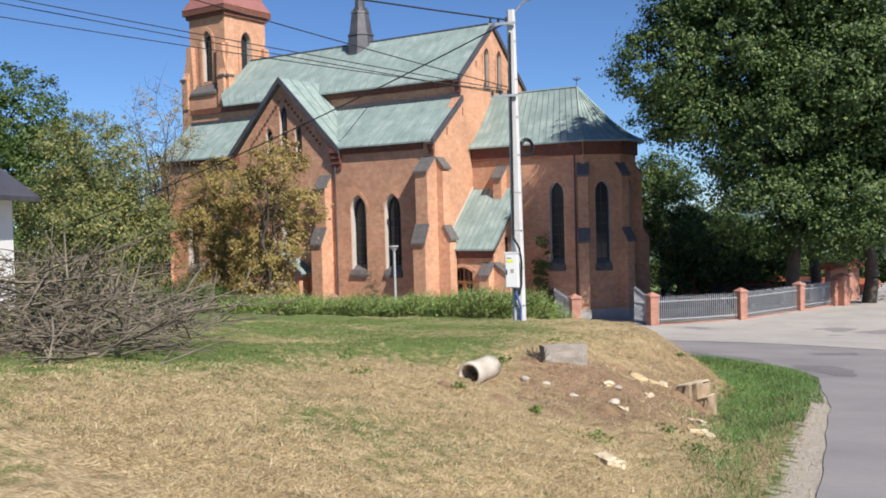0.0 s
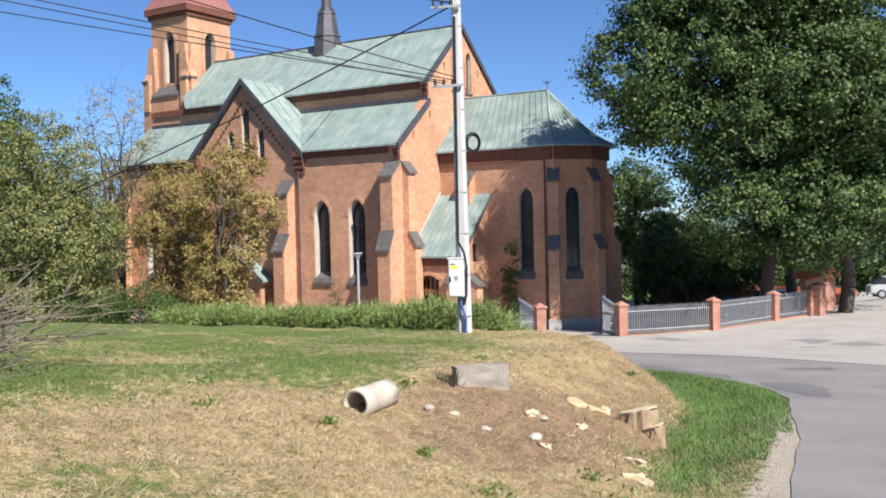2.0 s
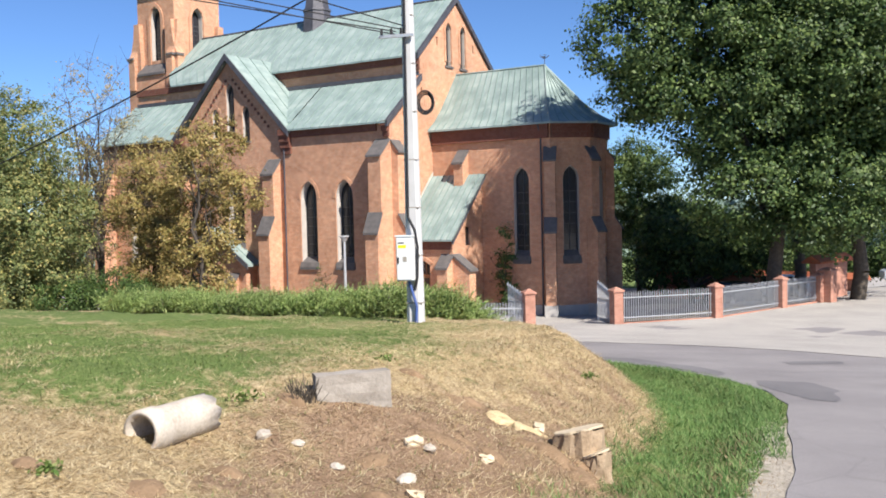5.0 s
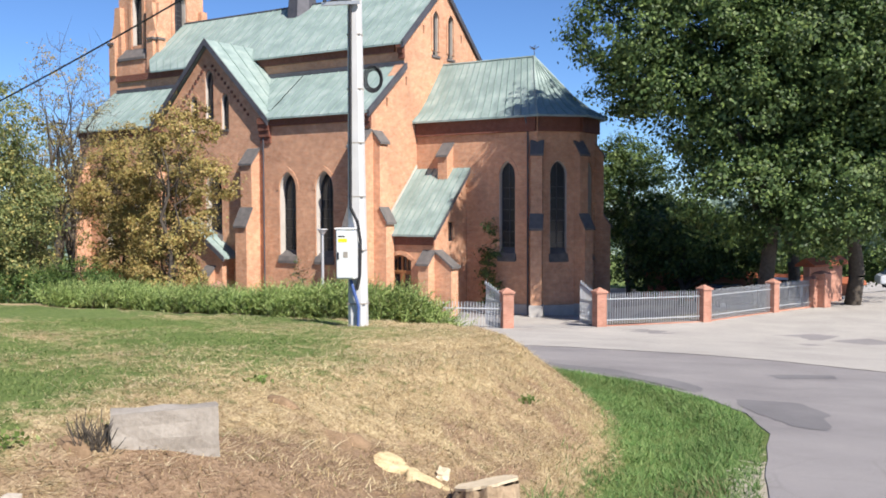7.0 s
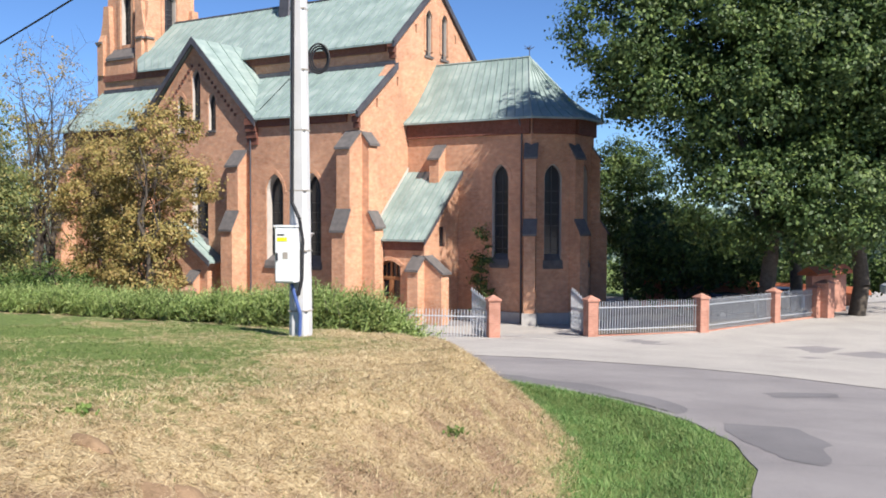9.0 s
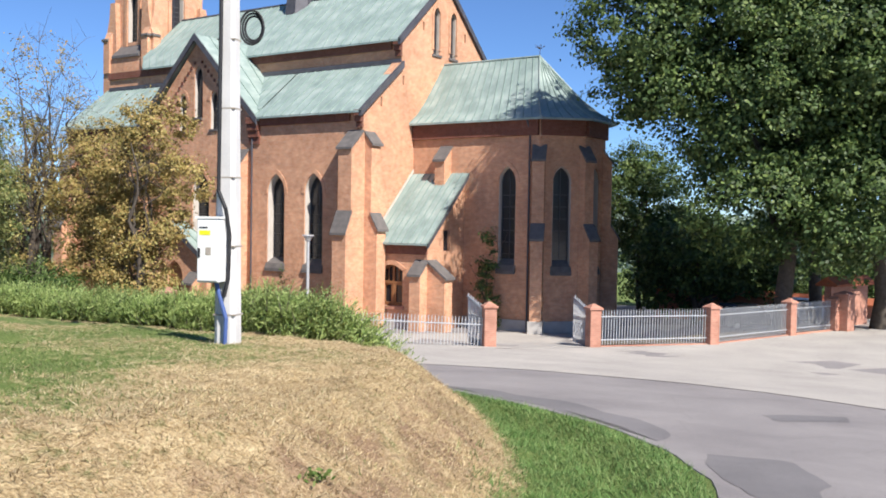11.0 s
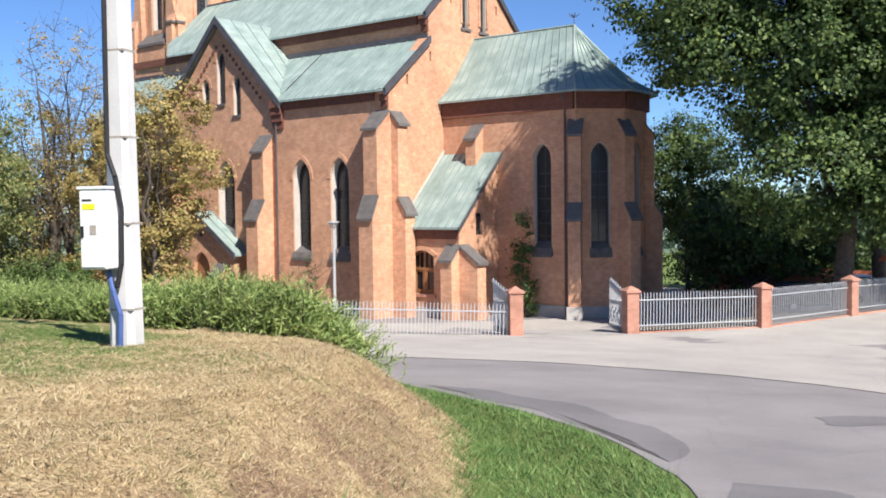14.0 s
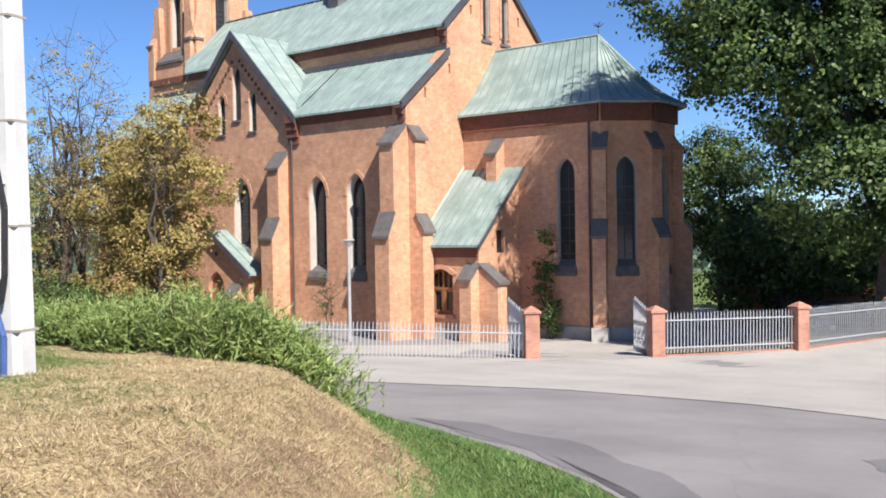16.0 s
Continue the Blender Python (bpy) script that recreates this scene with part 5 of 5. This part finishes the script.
def hedge():
    """Spreading juniper: feathery shoots that rise and lean outward from low mats."""
    rng = np.random.default_rng(31)
    line = along(arr((-13.25, 26.25), (-13.9, 25.9), (-16, 26.0), (-21, 25.9), (-25.5, 25.2)), 0.1)
    t = thing("juniper_hedge", "low spreading bright green juniper hedge on the bank", "hedge", (-17, 26, gz(-17, 26)))
    n = 15000
    base = line[rng.integers(len(line), size=n)] + np.clip(rng.normal(0, 0.42, (n, 2)), -0.8, 0.8)
    z = ground_z(base[:, 0], base[:, 1])
    tall = 0.42 + 0.4 * smooth((base[:, 0] + 19) / 3) * (1 - 0.6 * smooth((base[:, 0] + 13.4) / 0.9)) + 0.14 * np.sin(base[:, 0] * 1.3) ** 2
    foot = np.column_stack([base, z + rng.uniform(0, 1, n) * tall * 0.75])
    d = np.column_stack([rng.normal(0.45, 0.5, n), rng.normal(0.05, 0.5, n), rng.uniform(0.25, 0.95, n)])
    d /= np.linalg.norm(d, axis=1)[:, None]
    ln = rng.uniform(0.25, 0.62, n)
    per = 9
    q = np.linspace(0.05, 1, per)
    who = np.repeat(np.arange(n), per)
    qq = np.tile(q, n)
    c = foot[who] + d[who] * (ln[who] * qq)[:, None]
    a = d[who] + rng.normal(0, 0.45, (len(who), 3))
    a /= np.linalg.norm(a, axis=1)[:, None]
    b = np.cross(a, rng.normal(size=a.shape))
    b /= np.linalg.norm(b, axis=1)[:, None]
    l = (0.15 * (1.15 - 0.55 * qq) * rng.uniform(0.7, 1.3, len(who)))[:, None]
    v = np.stack([c - a * l / 2, c + b * l * 0.085, c + a * l / 2, c - b * l * 0.085], 1).reshape(-1, 3)
    v -= np.array(t.location)
    raw("foliage", v, np.arange(len(v)).reshape(-1, 4), JUNIPER, t)
    bm = bmesh.new()
    for k in range(0, 900):
        j = k * 10
        tube(bm, foot[j] - np.array(t.location) - np.array([0, 0, 0.15]), foot[j] + d[j] * ln[j] * 0.7 - np.array(t.location), 0.01, 0.004, 4, False)
    part("stem", bm, BARK, t)


hedge()


def blades(name, n, pick, material, tall, seed, label, wide=0.011, lean=0.9):
    rng = np.random.default_rng(seed)
    x = rng.uniform(-16, 0, n * 4)
    y = rng.uniform(3.5, 28, n * 4)
    keep = pick(x, y, rng)
    x, y = x[keep][:n], y[keep][:n]
    n = len(x)
    z = ground_z(x, y) - 0.005
    a = rng.uniform(0, 2 * math.pi, n)
    h = tall * rng.uniform(0.4, 1.3, n)
    dirn = np.column_stack([np.cos(a), np.sin(a)])
    tip = np.column_stack([x + dirn[:, 0] * h * lean * rng.uniform(0.2, 1.6, n), y + dirn[:, 1] * h * lean * rng.uniform(0.2, 1.6, n), z + h * rng.uniform(0.35, 1, n)])
    w = np.column_stack([-dirn[:, 1], dirn[:, 0]]) * wide * 0.5
    v = np.stack([np.column_stack([x + w[:, 0], y + w[:, 1], z]), np.column_stack([x - w[:, 0], y - w[:, 1], z]), tip], 1).reshape(-1, 3)
    tagged(raw(name, v, np.arange(3 * n).reshape(-1, 3), material), label, "grass", kind="stuff")


def dryness(x, y):
    f = signed(x, y, FOOT)
    s = -0.183 * x + 0.983 * y
    d = 0.08 + 0.84 * smooth((f + 0.15) / 0.5) * (1 - 0.9 * smooth((f - dry_edge(s)) / 2.4))
    patch = np.sin(1.1 * x + 0.6 * y) * np.sin(0.9 * y - 0.5 * x) + 0.5 * np.sin(3.7 * x + 1.9 * y) * np.sin(2.9 * y - 2.1 * x)
    return np.clip(d + 0.3 * patch * smooth((f - 1.2) / 1.5), 0, 1)


blades("dry_grass", 420000, lambda x, y, r: (r.uniform(0, 1, len(x)) < dryness(x, y) * (1 - 0.6 * (np.hypot(x + 5.0, (y - 11.9) / 2.4) < 1.4))) & (signed(x, y, FOOT) > -0.1), BLADE_DRY, 0.036, 41, "cut straw-coloured dry grass on the bank", 0.0055, 1.5)
blades("green_grass", 220000, lambda x, y, r: (r.uniform(0, 1, len(x)) > dryness(x, y)) & (signed(x, y, FOOT) > -0.2), BLADE_GREEN, 0.045, 42, "short green grass on the bank", 0.007, 0.9)
blades("verge_grass", 95000, lambda x, y, r: (signed(x, y, FOOT) < 0.12 + 0.16 * np.sin(2.3 * x + 3.1 * y) + r.normal(0, 0.16, len(x))) & (signed(x, y, KERB) > 0.06 + 0.22 * (y < 15) + 0.8 * (y < 12.5) * r.uniform(0, 1, len(x))), BLADE_LUSH, 0.1, 43, "longer lush green grass in the roadside ditch", 0.012, 1.0)


blades("straw", 60000, lambda x, y, r: (r.uniform(0, 1, len(x)) < dryness(x, y) * (0.3 + 0.7 * (np.sin(2.1 * x + 1.3 * y) * np.sin(1.7 * y - 2.6 * x) > -0.1))) & (signed(x, y, FOOT) > 0.0), BLADE_DRY, 0.05, 44, "loose pale straw lying on the mown bank", 0.009, 3.2)
blades("dead_grass", 120000, lambda x, y, r: (r.uniform(0, 1, len(x)) < 0.8 - 0.35 * signed(x, y, FOOT)) & (signed(x, y, FOOT) > -0.05) & (-0.183 * x + 0.983 * y > 11) | (np.abs(signed(x, y, KERB) - 0.62) < r.uniform(0, 0.62, len(x)) ** 1.2) & (y < 16.5) & (r.uniform(0, 1, len(x)) < 0.75), BLADE_BROWN, 0.06, 45, "brown dead grass on the bank and along the road edge", 0.008, 0.8)


# ---- things on the bank ----
def lay(name, label, category, x, y, z=None, deg=0.0, tilt=0.0, group=""):
    t = thing(name, label, category, (x, y, gz(x, y) if z is None else z), group)
    t.rotation_euler = (radians(tilt), 0, radians(deg))
    return t


def rough_up(bm, amount, seed):
    rng = random.Random(seed)
    for v in bm.verts:
        v.co += Vector((rng.uniform(-1, 1), rng.uniform(-1, 1), rng.uniform(-1, 1))) * amount
    return bm


def concrete_pipe():
    t = lay("concrete_pipe", "short broken length of pale concrete drain pipe lying on the grass", "pipe", -6.2, 10.12, gz(-6.2, 10.12) + 0.1, 8)
    bm = bmesh.new()
    n, rings = 22, []
    for yy, r in ((-0.34, 0.12), (-0.34, 0.15), (-0.31, 0.158), (-0.2, 0.158), (-0.17, 0.148), (0.12, 0.146), (0.15, 0.15), (0.34, 0.146), (0.34, 0.118)):
        rings.append([bm.verts.new((r * math.cos(2 * math.pi * k / n), yy + (0.03 * math.sin(k * 2.3) if yy > 0.3 else 0), r * math.sin(2 * math.pi * k / n))) for k in range(n)])
    for a, b in zip(rings, rings[1:] + rings[:1]):
        for k in range(n):
            bm.faces.new((a[k], a[(k + 1) % n], b[(k + 1) % n], b[k]))
    part("pipe_shell", bm, PIPE_MAT, t, "", True)


def slab():
    t = lay("concrete_block", "weathered grey concrete slab standing on edge in the grass", "block", -5.78, 11.65, gz(-5.78, 11.65) - 0.05, 50)
    bm = boxed(-0.33, 0.29, -0.09, 0.09, -0.05, 0.27)
    bmesh.ops.subdivide_edges(bm, edges=bm.edges[:], cuts=3, use_grid_fill=True)
    part("slab_body", rough_up(bm, 0.008, 3), CONCRETE, t)
    bm = bmesh.new()
    rng = random.Random(9)
    for k in range(150):
        p = Vector((-0.4 + rng.uniform(-0.1, 0.06), rng.uniform(-0.14, 0.1), 0))
        tube(bm, p, p + Vector((rng.uniform(-0.12, 0.12), rng.uniform(-0.12, 0.12), rng.uniform(0.05, 0.26))), 0.005, 0.002, 4, False)
    part("dead_weed", bm, BARK, t, "dark dead weed stalks")


def stump(x, y, r, h, seed, deg=0):
    t = lay("tree_stump", "freshly sawn tree stump with a pale cut top", "stump", x, y, gz(x, y) - 0.15, deg)
    rng = random.Random(seed)
    bm = bmesh.new()
    n = 20
    wob = [1 + 0.14 * math.sin(2 * k * 2 * math.pi / n + seed) + rng.uniform(-0.07, 0.07) for k in range(n)]
    rings = [[bm.verts.new((rr * wob[k] * math.cos(2 * math.pi * k / n), rr * wob[k] * math.sin(2 * math.pi * k / n), z + (0.05 * math.cos(2 * math.pi * k / n) if z > h * 0.9 else 0))) for k in range(n)] for rr, z in ((r * 1.45, -0.1), (r * 1.25, h * 0.2), (r * 1.12, h * 0.45), (r * 1.02, h * 0.72), (r, h))]
    for a, b in zip(rings[:-1], rings[1:]):
        for k in range(n):
            bm.faces.new((a[k], a[(k + 1) % n], b[(k + 1) % n], b[k]))
    rough_up(bm, 0.018, seed + 5)
    part("bark", bm, STUMP_BARK, t, "torn greyish-tan bark")
    bm = bmesh.new()
    bm.faces.new([bm.verts.new((r * 0.97 * wob[k] * math.cos(2 * math.pi * k / n), r * 0.97 * wob[k] * math.sin(2 * math.pi * k / n), h + 0.004 + 0.05 * math.cos(2 * math.pi * k / n))) for k in range(n)])
    r2 = bmesh.ops.extrude_face_region(bm, geom=bm.faces[:])
    bmesh.ops.translate(bm, vec=(0, 0, 0.02), verts=[v for v in r2["geom"] if isinstance(v, bmesh.types.BMVert)])
    part("cut_face", bm, CUT, t, "pale yellow sawn wood")


def heap(name, label, category, material, x, y, rx, ry, h, seed, rag=0.3):
    t = lay(name, label, category, x, y)
    rng = random.Random(seed)
    bm = bmesh.new()
    n = 18
    ph = [rng.uniform(0, 6.28) for _ in range(3)]
    last = None
    for f, zz in ((1.0, -0.02), (0.75, 0.5), (0.45, 0.85), (0.15, 1.0)):
        ring = []
        for k in range(n):
            a = 2 * math.pi * k / n
            w = 1 + rag * (0.5 * math.sin(2 * a + ph[0]) + 0.35 * math.sin(5 * a + ph[1]) + 0.2 * rng.uniform(-1, 1))
            px, py = rx * f * w * math.cos(a), ry * f * w * math.sin(a)
            ring.append(bm.verts.new((px, py, gz(x + px, y + py) - t.location.z + h * zz + rng.uniform(-0.15, 0.15) * h)))
        if last:
            for k in range(n):
                bm.faces.new((last[k], last[(k + 1) % n], ring[(k + 1) % n], ring[k]))
        last = ring
    bm.faces.new(last)
    part("body", bm, material, t, "", True)


def stone(x, y, r, material, seed, label, name="stone"):
    t = lay(name, label, name.replace("_", " "), x, y, gz(x, y) + r * 0.15, seed * 37)
    bm = bmesh.new()
    bmesh.ops.create_icosphere(bm, subdivisions=2, radius=r)
    bmesh.ops.scale(bm, vec=(1.25, 0.85, 0.55), verts=bm.verts[:])
    part("body", rough_up(bm, r * 0.13, seed), material, t)


def wood_chip(x, y, ln, seed):
    t = lay("wood_offcut", "pale sawn wood offcut lying on the slope", "wood", x, y, gz(x, y) + 0.015, seed * 53, 8)
    bm = boxed(-ln / 2, ln / 2, -0.04, 0.05, -0.02, 0.03)
    bmesh.ops.subdivide_edges(bm, edges=bm.edges[:], cuts=2, use_grid_fill=True)
    part("chunk", rough_up(bm, 0.012, seed), CUT, t)


concrete_pipe()
slab()
stump(-4.62, 13.45, 0.2, 0.4, 1)
stump(-4.38, 13.3, 0.11, 0.31, 2)
heap("sawdust_heap", "small heap of yellow sawdust beside the stumps", "sawdust", SAWDUST, -5.3, 13.5, 0.22, 0.2, 0.05, 4, 0.9)
heap("sawdust_heap", "thin scatter of yellow sawdust on the slope", "sawdust", SAWDUST, -3.6, 10.6, 0.15, 0.1, 0.02, 6, 0.8)
rs = random.Random(8)
for x, y, a, b, h, n in ((-4.72, 13.0, 0.2, 0.16, 0.07, 51), (-4.35, 12.95, 0.2, 0.16, 0.06, 53)):
    heap("earth_heap", "heap of dug brown earth round the tree stump", "earth", EARTH, x, y, a, b, h, n, 0.7)
for x, y, r in ((-5.85, 10.65, 0.09), (-5.6, 10.75, 0.06), (-5.2, 10.7, 0.07), (-4.75, 10.9, 0.1), (-4.95, 11.5, 0.08)):
    stone(x, y, r * 0.75, PIPE_MAT, int(r * 900), "broken lump of pale concrete on dug earth", "rubble_lump")
for k, (x, y, ln) in enumerate(((-3.87, 11.36, 0.24), (-3.61, 10.61, 0.20), (-3.41, 10.37, 0.16), (-3.28, 7.31, 0.20), (-3.18, 7.30, 0.12), (-5.07, 11.45, 0.14), (-5.21, 13.83, 0.22), (-4.55, 10.72, 0.10), (-4.70, 11.92, 0.10))):
    wood_chip(x, y, ln, k + 3)
for k in range(14):
    x, y = rs.uniform(-6.5, -3.5), rs.uniform(8.6, 13.5)
    heap("earth_clod", "clod of dug brown earth among dry grass", "earth", EARTH, x, y, rs.uniform(0.08, 0.2), rs.uniform(0.06, 0.14), rs.uniform(0.02, 0.05), 60 + k)


def weed(x, y, r, seed):
    rng = np.random.default_rng(seed)
    t = lay("weed", "small green weed tuft in the dry grass", "plant", x, y)
    c = rng.normal(size=(60, 3)) * np.array([r, r, r * 0.5]) * 0.7
    c[:, 2] = np.abs(c[:, 2]) + 0.01
    v, f = leaf_cloud(c, 0.045, rng, -0.4)
    raw("foliage", v, f, BLADE_GREEN, t)


for k, (x, y, r) in enumerate(((-6.35, 10.95, 0.1), (-5.6, 8.7, 0.08), (-3.2, 9.3, 0.14), (-3.7, 9.9, 0.1), (-4.9, 9.1, 0.08), (-6.9, 13.6, 0.09), (-3.9, 8.4, 0.12), (-7.6, 9.2, 0.1), (-5.9, 16.5, 0.08), (-6.6, 8.2, 0.1))):
    weed(x, y, r, 70 + k)


def brush_pile():
    """Cut branches heaped up: long crooked rods with side twigs."""
    cx, cy = -9.35, 6.95
    t = lay("brush_pile", "big heap of cut grey branches and twigs on the grass", "brushwood", cx, cy)
    t.scale = (1, 1, 0.7)
    rng = random.Random(77)
    ax = Vector((0.66, 0.75, 0))
    fine = bmesh.new()

    def rod(bm, thick, p, d, ln, segs, twigs):
        r, last = thick, p
        for k in range(segs):
            d = (d + Vector((rng.uniform(-1, 1), rng.uniform(-1, 1), rng.uniform(-0.8, 0.8))) * 0.16).normalized()
            q = last + d * (ln / segs)
            q.z = max(q.z, 0.02)
            tube(bm, last, q, r, r * 0.8, 6, k == 0)
            for _ in range(twigs):
                e = last.lerp(q, rng.random())
                dd = (d + Vector((rng.uniform(-1, 1), rng.uniform(-1, 1), rng.uniform(-0.5, 1.0)))).normalized()
                e2 = e + dd * rng.uniform(0.15, 0.5)
                e2.z = max(e2.z, 0.02)
                tube(fine, e, e2, r * 0.5, 0.005, 4, False)
            r *= 0.8
            last = q

    def start(spread=1.0):
        u = rng.gauss(-0.9, 1.5 * spread)
        while not -4.2 < u < 1.1:
            u = rng.gauss(-0.9, 1.5 * spread)
        w = rng.gauss(0, 0.8)
        top = 1.6 * math.exp(-((u + 0.9) / 2.2) ** 2) * math.exp(-(w / 1.2) ** 2)
        side_v = Vector((-ax.y, ax.x, 0))
        return ax * u + side_v * w + Vector((0, 0, rng.random() ** 1.3 * top + 0.05))

    for k in range(170):
        bm = bmesh.new()
        p = start()
        d = (ax * rng.choice((-1, 1)) * 0.8 + Vector((rng.uniform(-1, 1), rng.uniform(-1, 1), rng.uniform(-0.3, 0.35)))).normalized()
        thick = rng.uniform(0.012, 0.022) if k % 5 else rng.uniform(0.025, 0.042)
        rod(bm, thick, p, d, rng.uniform(0.6, 1.3), 4, 2)
        b = part("branch", bm, TWIG, t)
        if k % 4 == 0:
            part("cut_end", tubed(p - d * 0.004, p + d * 0.001, thick * 1.02, thick * 1.02, 8), CUT, b, "pale sawn branch end")
    for k in range(650):
        p = start(1.0)
        d = Vector((rng.uniform(-1, 1), rng.uniform(-1, 1), rng.uniform(-0.3, 0.6))).normalized()
        rod(fine, rng.uniform(0.008, 0.014), p, d, rng.uniform(0.4, 1.0), 3, 1)
    tagged(part("twig", fine, TWIG, t), kind="stuff")


brush_pile()

# ---- things round the church ----
lamp = thing("yard_lamp", "grey post lamp with a flat cap before the aisle wall", "lamp", (-38.6, 52.6, rz(-38.6, 52.6)))
part("post", tubed((0, 0, -0.1), (0, 0, 5.0), 0.1, 0.085, 12), GALV, lamp)
part("shade", tubed((0, 0, 5.0), (0, 0, 5.3), 0.12, 0.3, 12), GALV, lamp)
part("cap", tubed((0, 0, 5.3), (0, 0, 5.36), 0.36, 0.3, 12), GALV, lamp, "flat grey lamp cap")


def house():
    t = thing("house", "white rendered house with a dark pitched roof", "house", (-35.9, 18.4, -2.1))
    t.rotation_euler = (0, 0, radians(35))
    part("wall", boxed(-5, 2.4, -4, 4, -0.5, 5.4), WHITE_WALL, t)
    a = Matrix(((1, 0, 0, 0), (0, 0, 1, 0), (0, 1, 0, 0), (0, 0, 0, 1)))
    part("gable_wall", prism([(-5, 5.4), (2.4, 5.4), (-1.3, 8.3)], -4, 4, a), WHITE_WALL, t)
    for sgn in (-1, 1):
        bm = prism([(-1.3, 8.55), (-1.3 + sgn * 4.6, 4.95), (-1.3 + sgn * 4.6, 4.75), (-1.3, 8.35)], -4.7, 4.7, a)
        part("roof", bm, LEAD, t, "dark grey roof slope")
    w = part("window", boxed(2.38, 2.42, -1.2, 0.2, 1.2, 2.6), GLASS, t)
    part("window_frame", boxed(2.41, 2.45, -0.55, -0.45, 1.2, 2.6), WHITE_WALL, w)


house()


def car(x, y, deg, paint, label, name="car"):
    t = thing(name, label, "car", (x, y, rz(x, y) + 0.03), "parked cars")
    t.rotation_euler = (0, 0, radians(deg))
    a = Matrix(((1, 0, 0, 0), (0, 0, 1, 0), (0, 1, 0, 0), (0, 0, 0, 1)))
    body = [(-2.1, 0.35), (2.1, 0.35), (2.15, 0.75), (1.95, 0.92), (1.0, 0.98), (-1.75, 1.0), (-2.1, 0.85)]
    bm = prism(body, -0.85, 0.85, a)
    bmesh.ops.bevel(bm, geom=bm.edges[:], offset=0.05, segments=2, affect="EDGES")
    part("body", bm, paint, t)
    bm = prism([(1.0, 0.99), (0.35, 1.45), (-1.2, 1.5), (-1.8, 1.0)], -0.74, 0.74, a)
    part("window", bm, GLASS, t)
    part("roof", boxed(-1.15, 0.35, -0.7, 0.7, 1.47, 1.53, bevel=0.02), paint, t)
    for wx in (-1.35, 1.35):
        for wy in (-0.8, 0.8):
            w = part("wheel", tubed((wx, wy - 0.1, 0.32), (wx, wy + 0.1, 0.32), 0.32, 0.32, 16), BLACK, t)
            part("rim", tubed((wx, wy - 0.11, 0.32), (wx, wy + 0.11, 0.32), 0.2, 0.2, 12), GALV, w)


car(-9.2, 78, 20, CAR_PAINT, "silver car parked beyond the fence")
car(-6.4, 80, 25, CAR_DARK, "dark car parked beyond the fence")
car(-18.2, 67.2, 60, CAR_DARK, "dark car parked in the shade of the trees")
car(-15.6, 69.5, 60, CAR_PAINT, "silver car parked in the shade of the trees")


def low_roofed_wall(a, b, h, label):
    (ax, ay), (bx, by) = a, b
    ln = math.hypot(bx - ax, by - ay)
    t = thing("garden_wall", label, "wall", (ax, ay, rz(ax, ay)))
    t.rotation_euler = (0, 0, math.atan2(by - ay, bx - ax))
    part("wall", boxed(0, ln, -0.18, 0.18, -0.2, h), PILLAR_BRICK, t)
    e = Matrix(((0, 0, 1, 0), (1, 0, 0, 0), (0, 1, 0, 0), (0, 0, 0, 1)))
    part("tile_coping", prism([(-0.55, h - 0.05), (0.55, h - 0.05), (0.55, h + 0.05), (0, h + 0.42), (-0.55, h + 0.05)], -0.2, ln + 0.2, e), TILE_RED, t, "red tiled coping")


low_roofed_wall((-27, 76), (-11.5, 72.5), 1.9, "brick wall with red tiled coping behind the trees")
low_roofed_wall((-12.6, 62.2), (-11.6, 66.0), 2.1, "brick gate house wall with red tiled coping")


def asphalt_patch(pts, lift=0.004):
    """A darker repair: a thin irregular skin on the road."""
    rng = random.Random(int(abs(pts[0][0]) * 100))
    line = along(arr(*(pts + pts[:1])), 0.25)[:-1]
    cx, cy = line.mean(axis=0)
    bm = bmesh.new()
    edge = []
    for x, y in line:
        x, y = x + 0.09 * math.sin(3.1 * y + 1.7 * x) + rng.uniform(-0.02, 0.02), y + 0.09 * math.sin(2.3 * x - y) + rng.uniform(-0.02, 0.02)
        edge.append(bm.verts.new((x, y, rz(x, y) + lift)))
    mid = bm.verts.new((cx, cy, rz(cx, cy) + lift))
    for k in range(len(edge)):
        bm.faces.new((mid, edge[k], edge[(k + 1) % len(edge)]))
    tagged(mesh_object("asphalt_patch", bm, PATCH), "darker repair patch in the worn asphalt road", "road patch", "road repair patches", "structure")


asphalt_patch([(-12.7, 27.75), (-11.26, 27.9), (-9.56, 27.4), (-7.60, 26.1), (-6.7, 25.0), (-6.5, 24.0), (-7.8, 25.1), (-9.55, 26.25), (-11.2, 27.0)])
asphalt_patch([(-5.61, 23.28), (-4.79, 23.68), (-3.93, 22.30), (-3.75, 20.39), (-4.21, 20.61), (-5.00, 21.95)])
asphalt_patch([(-6.50, 28.75), (-5.47, 30.00), (-5.10, 29.12), (-6.13, 27.90)])
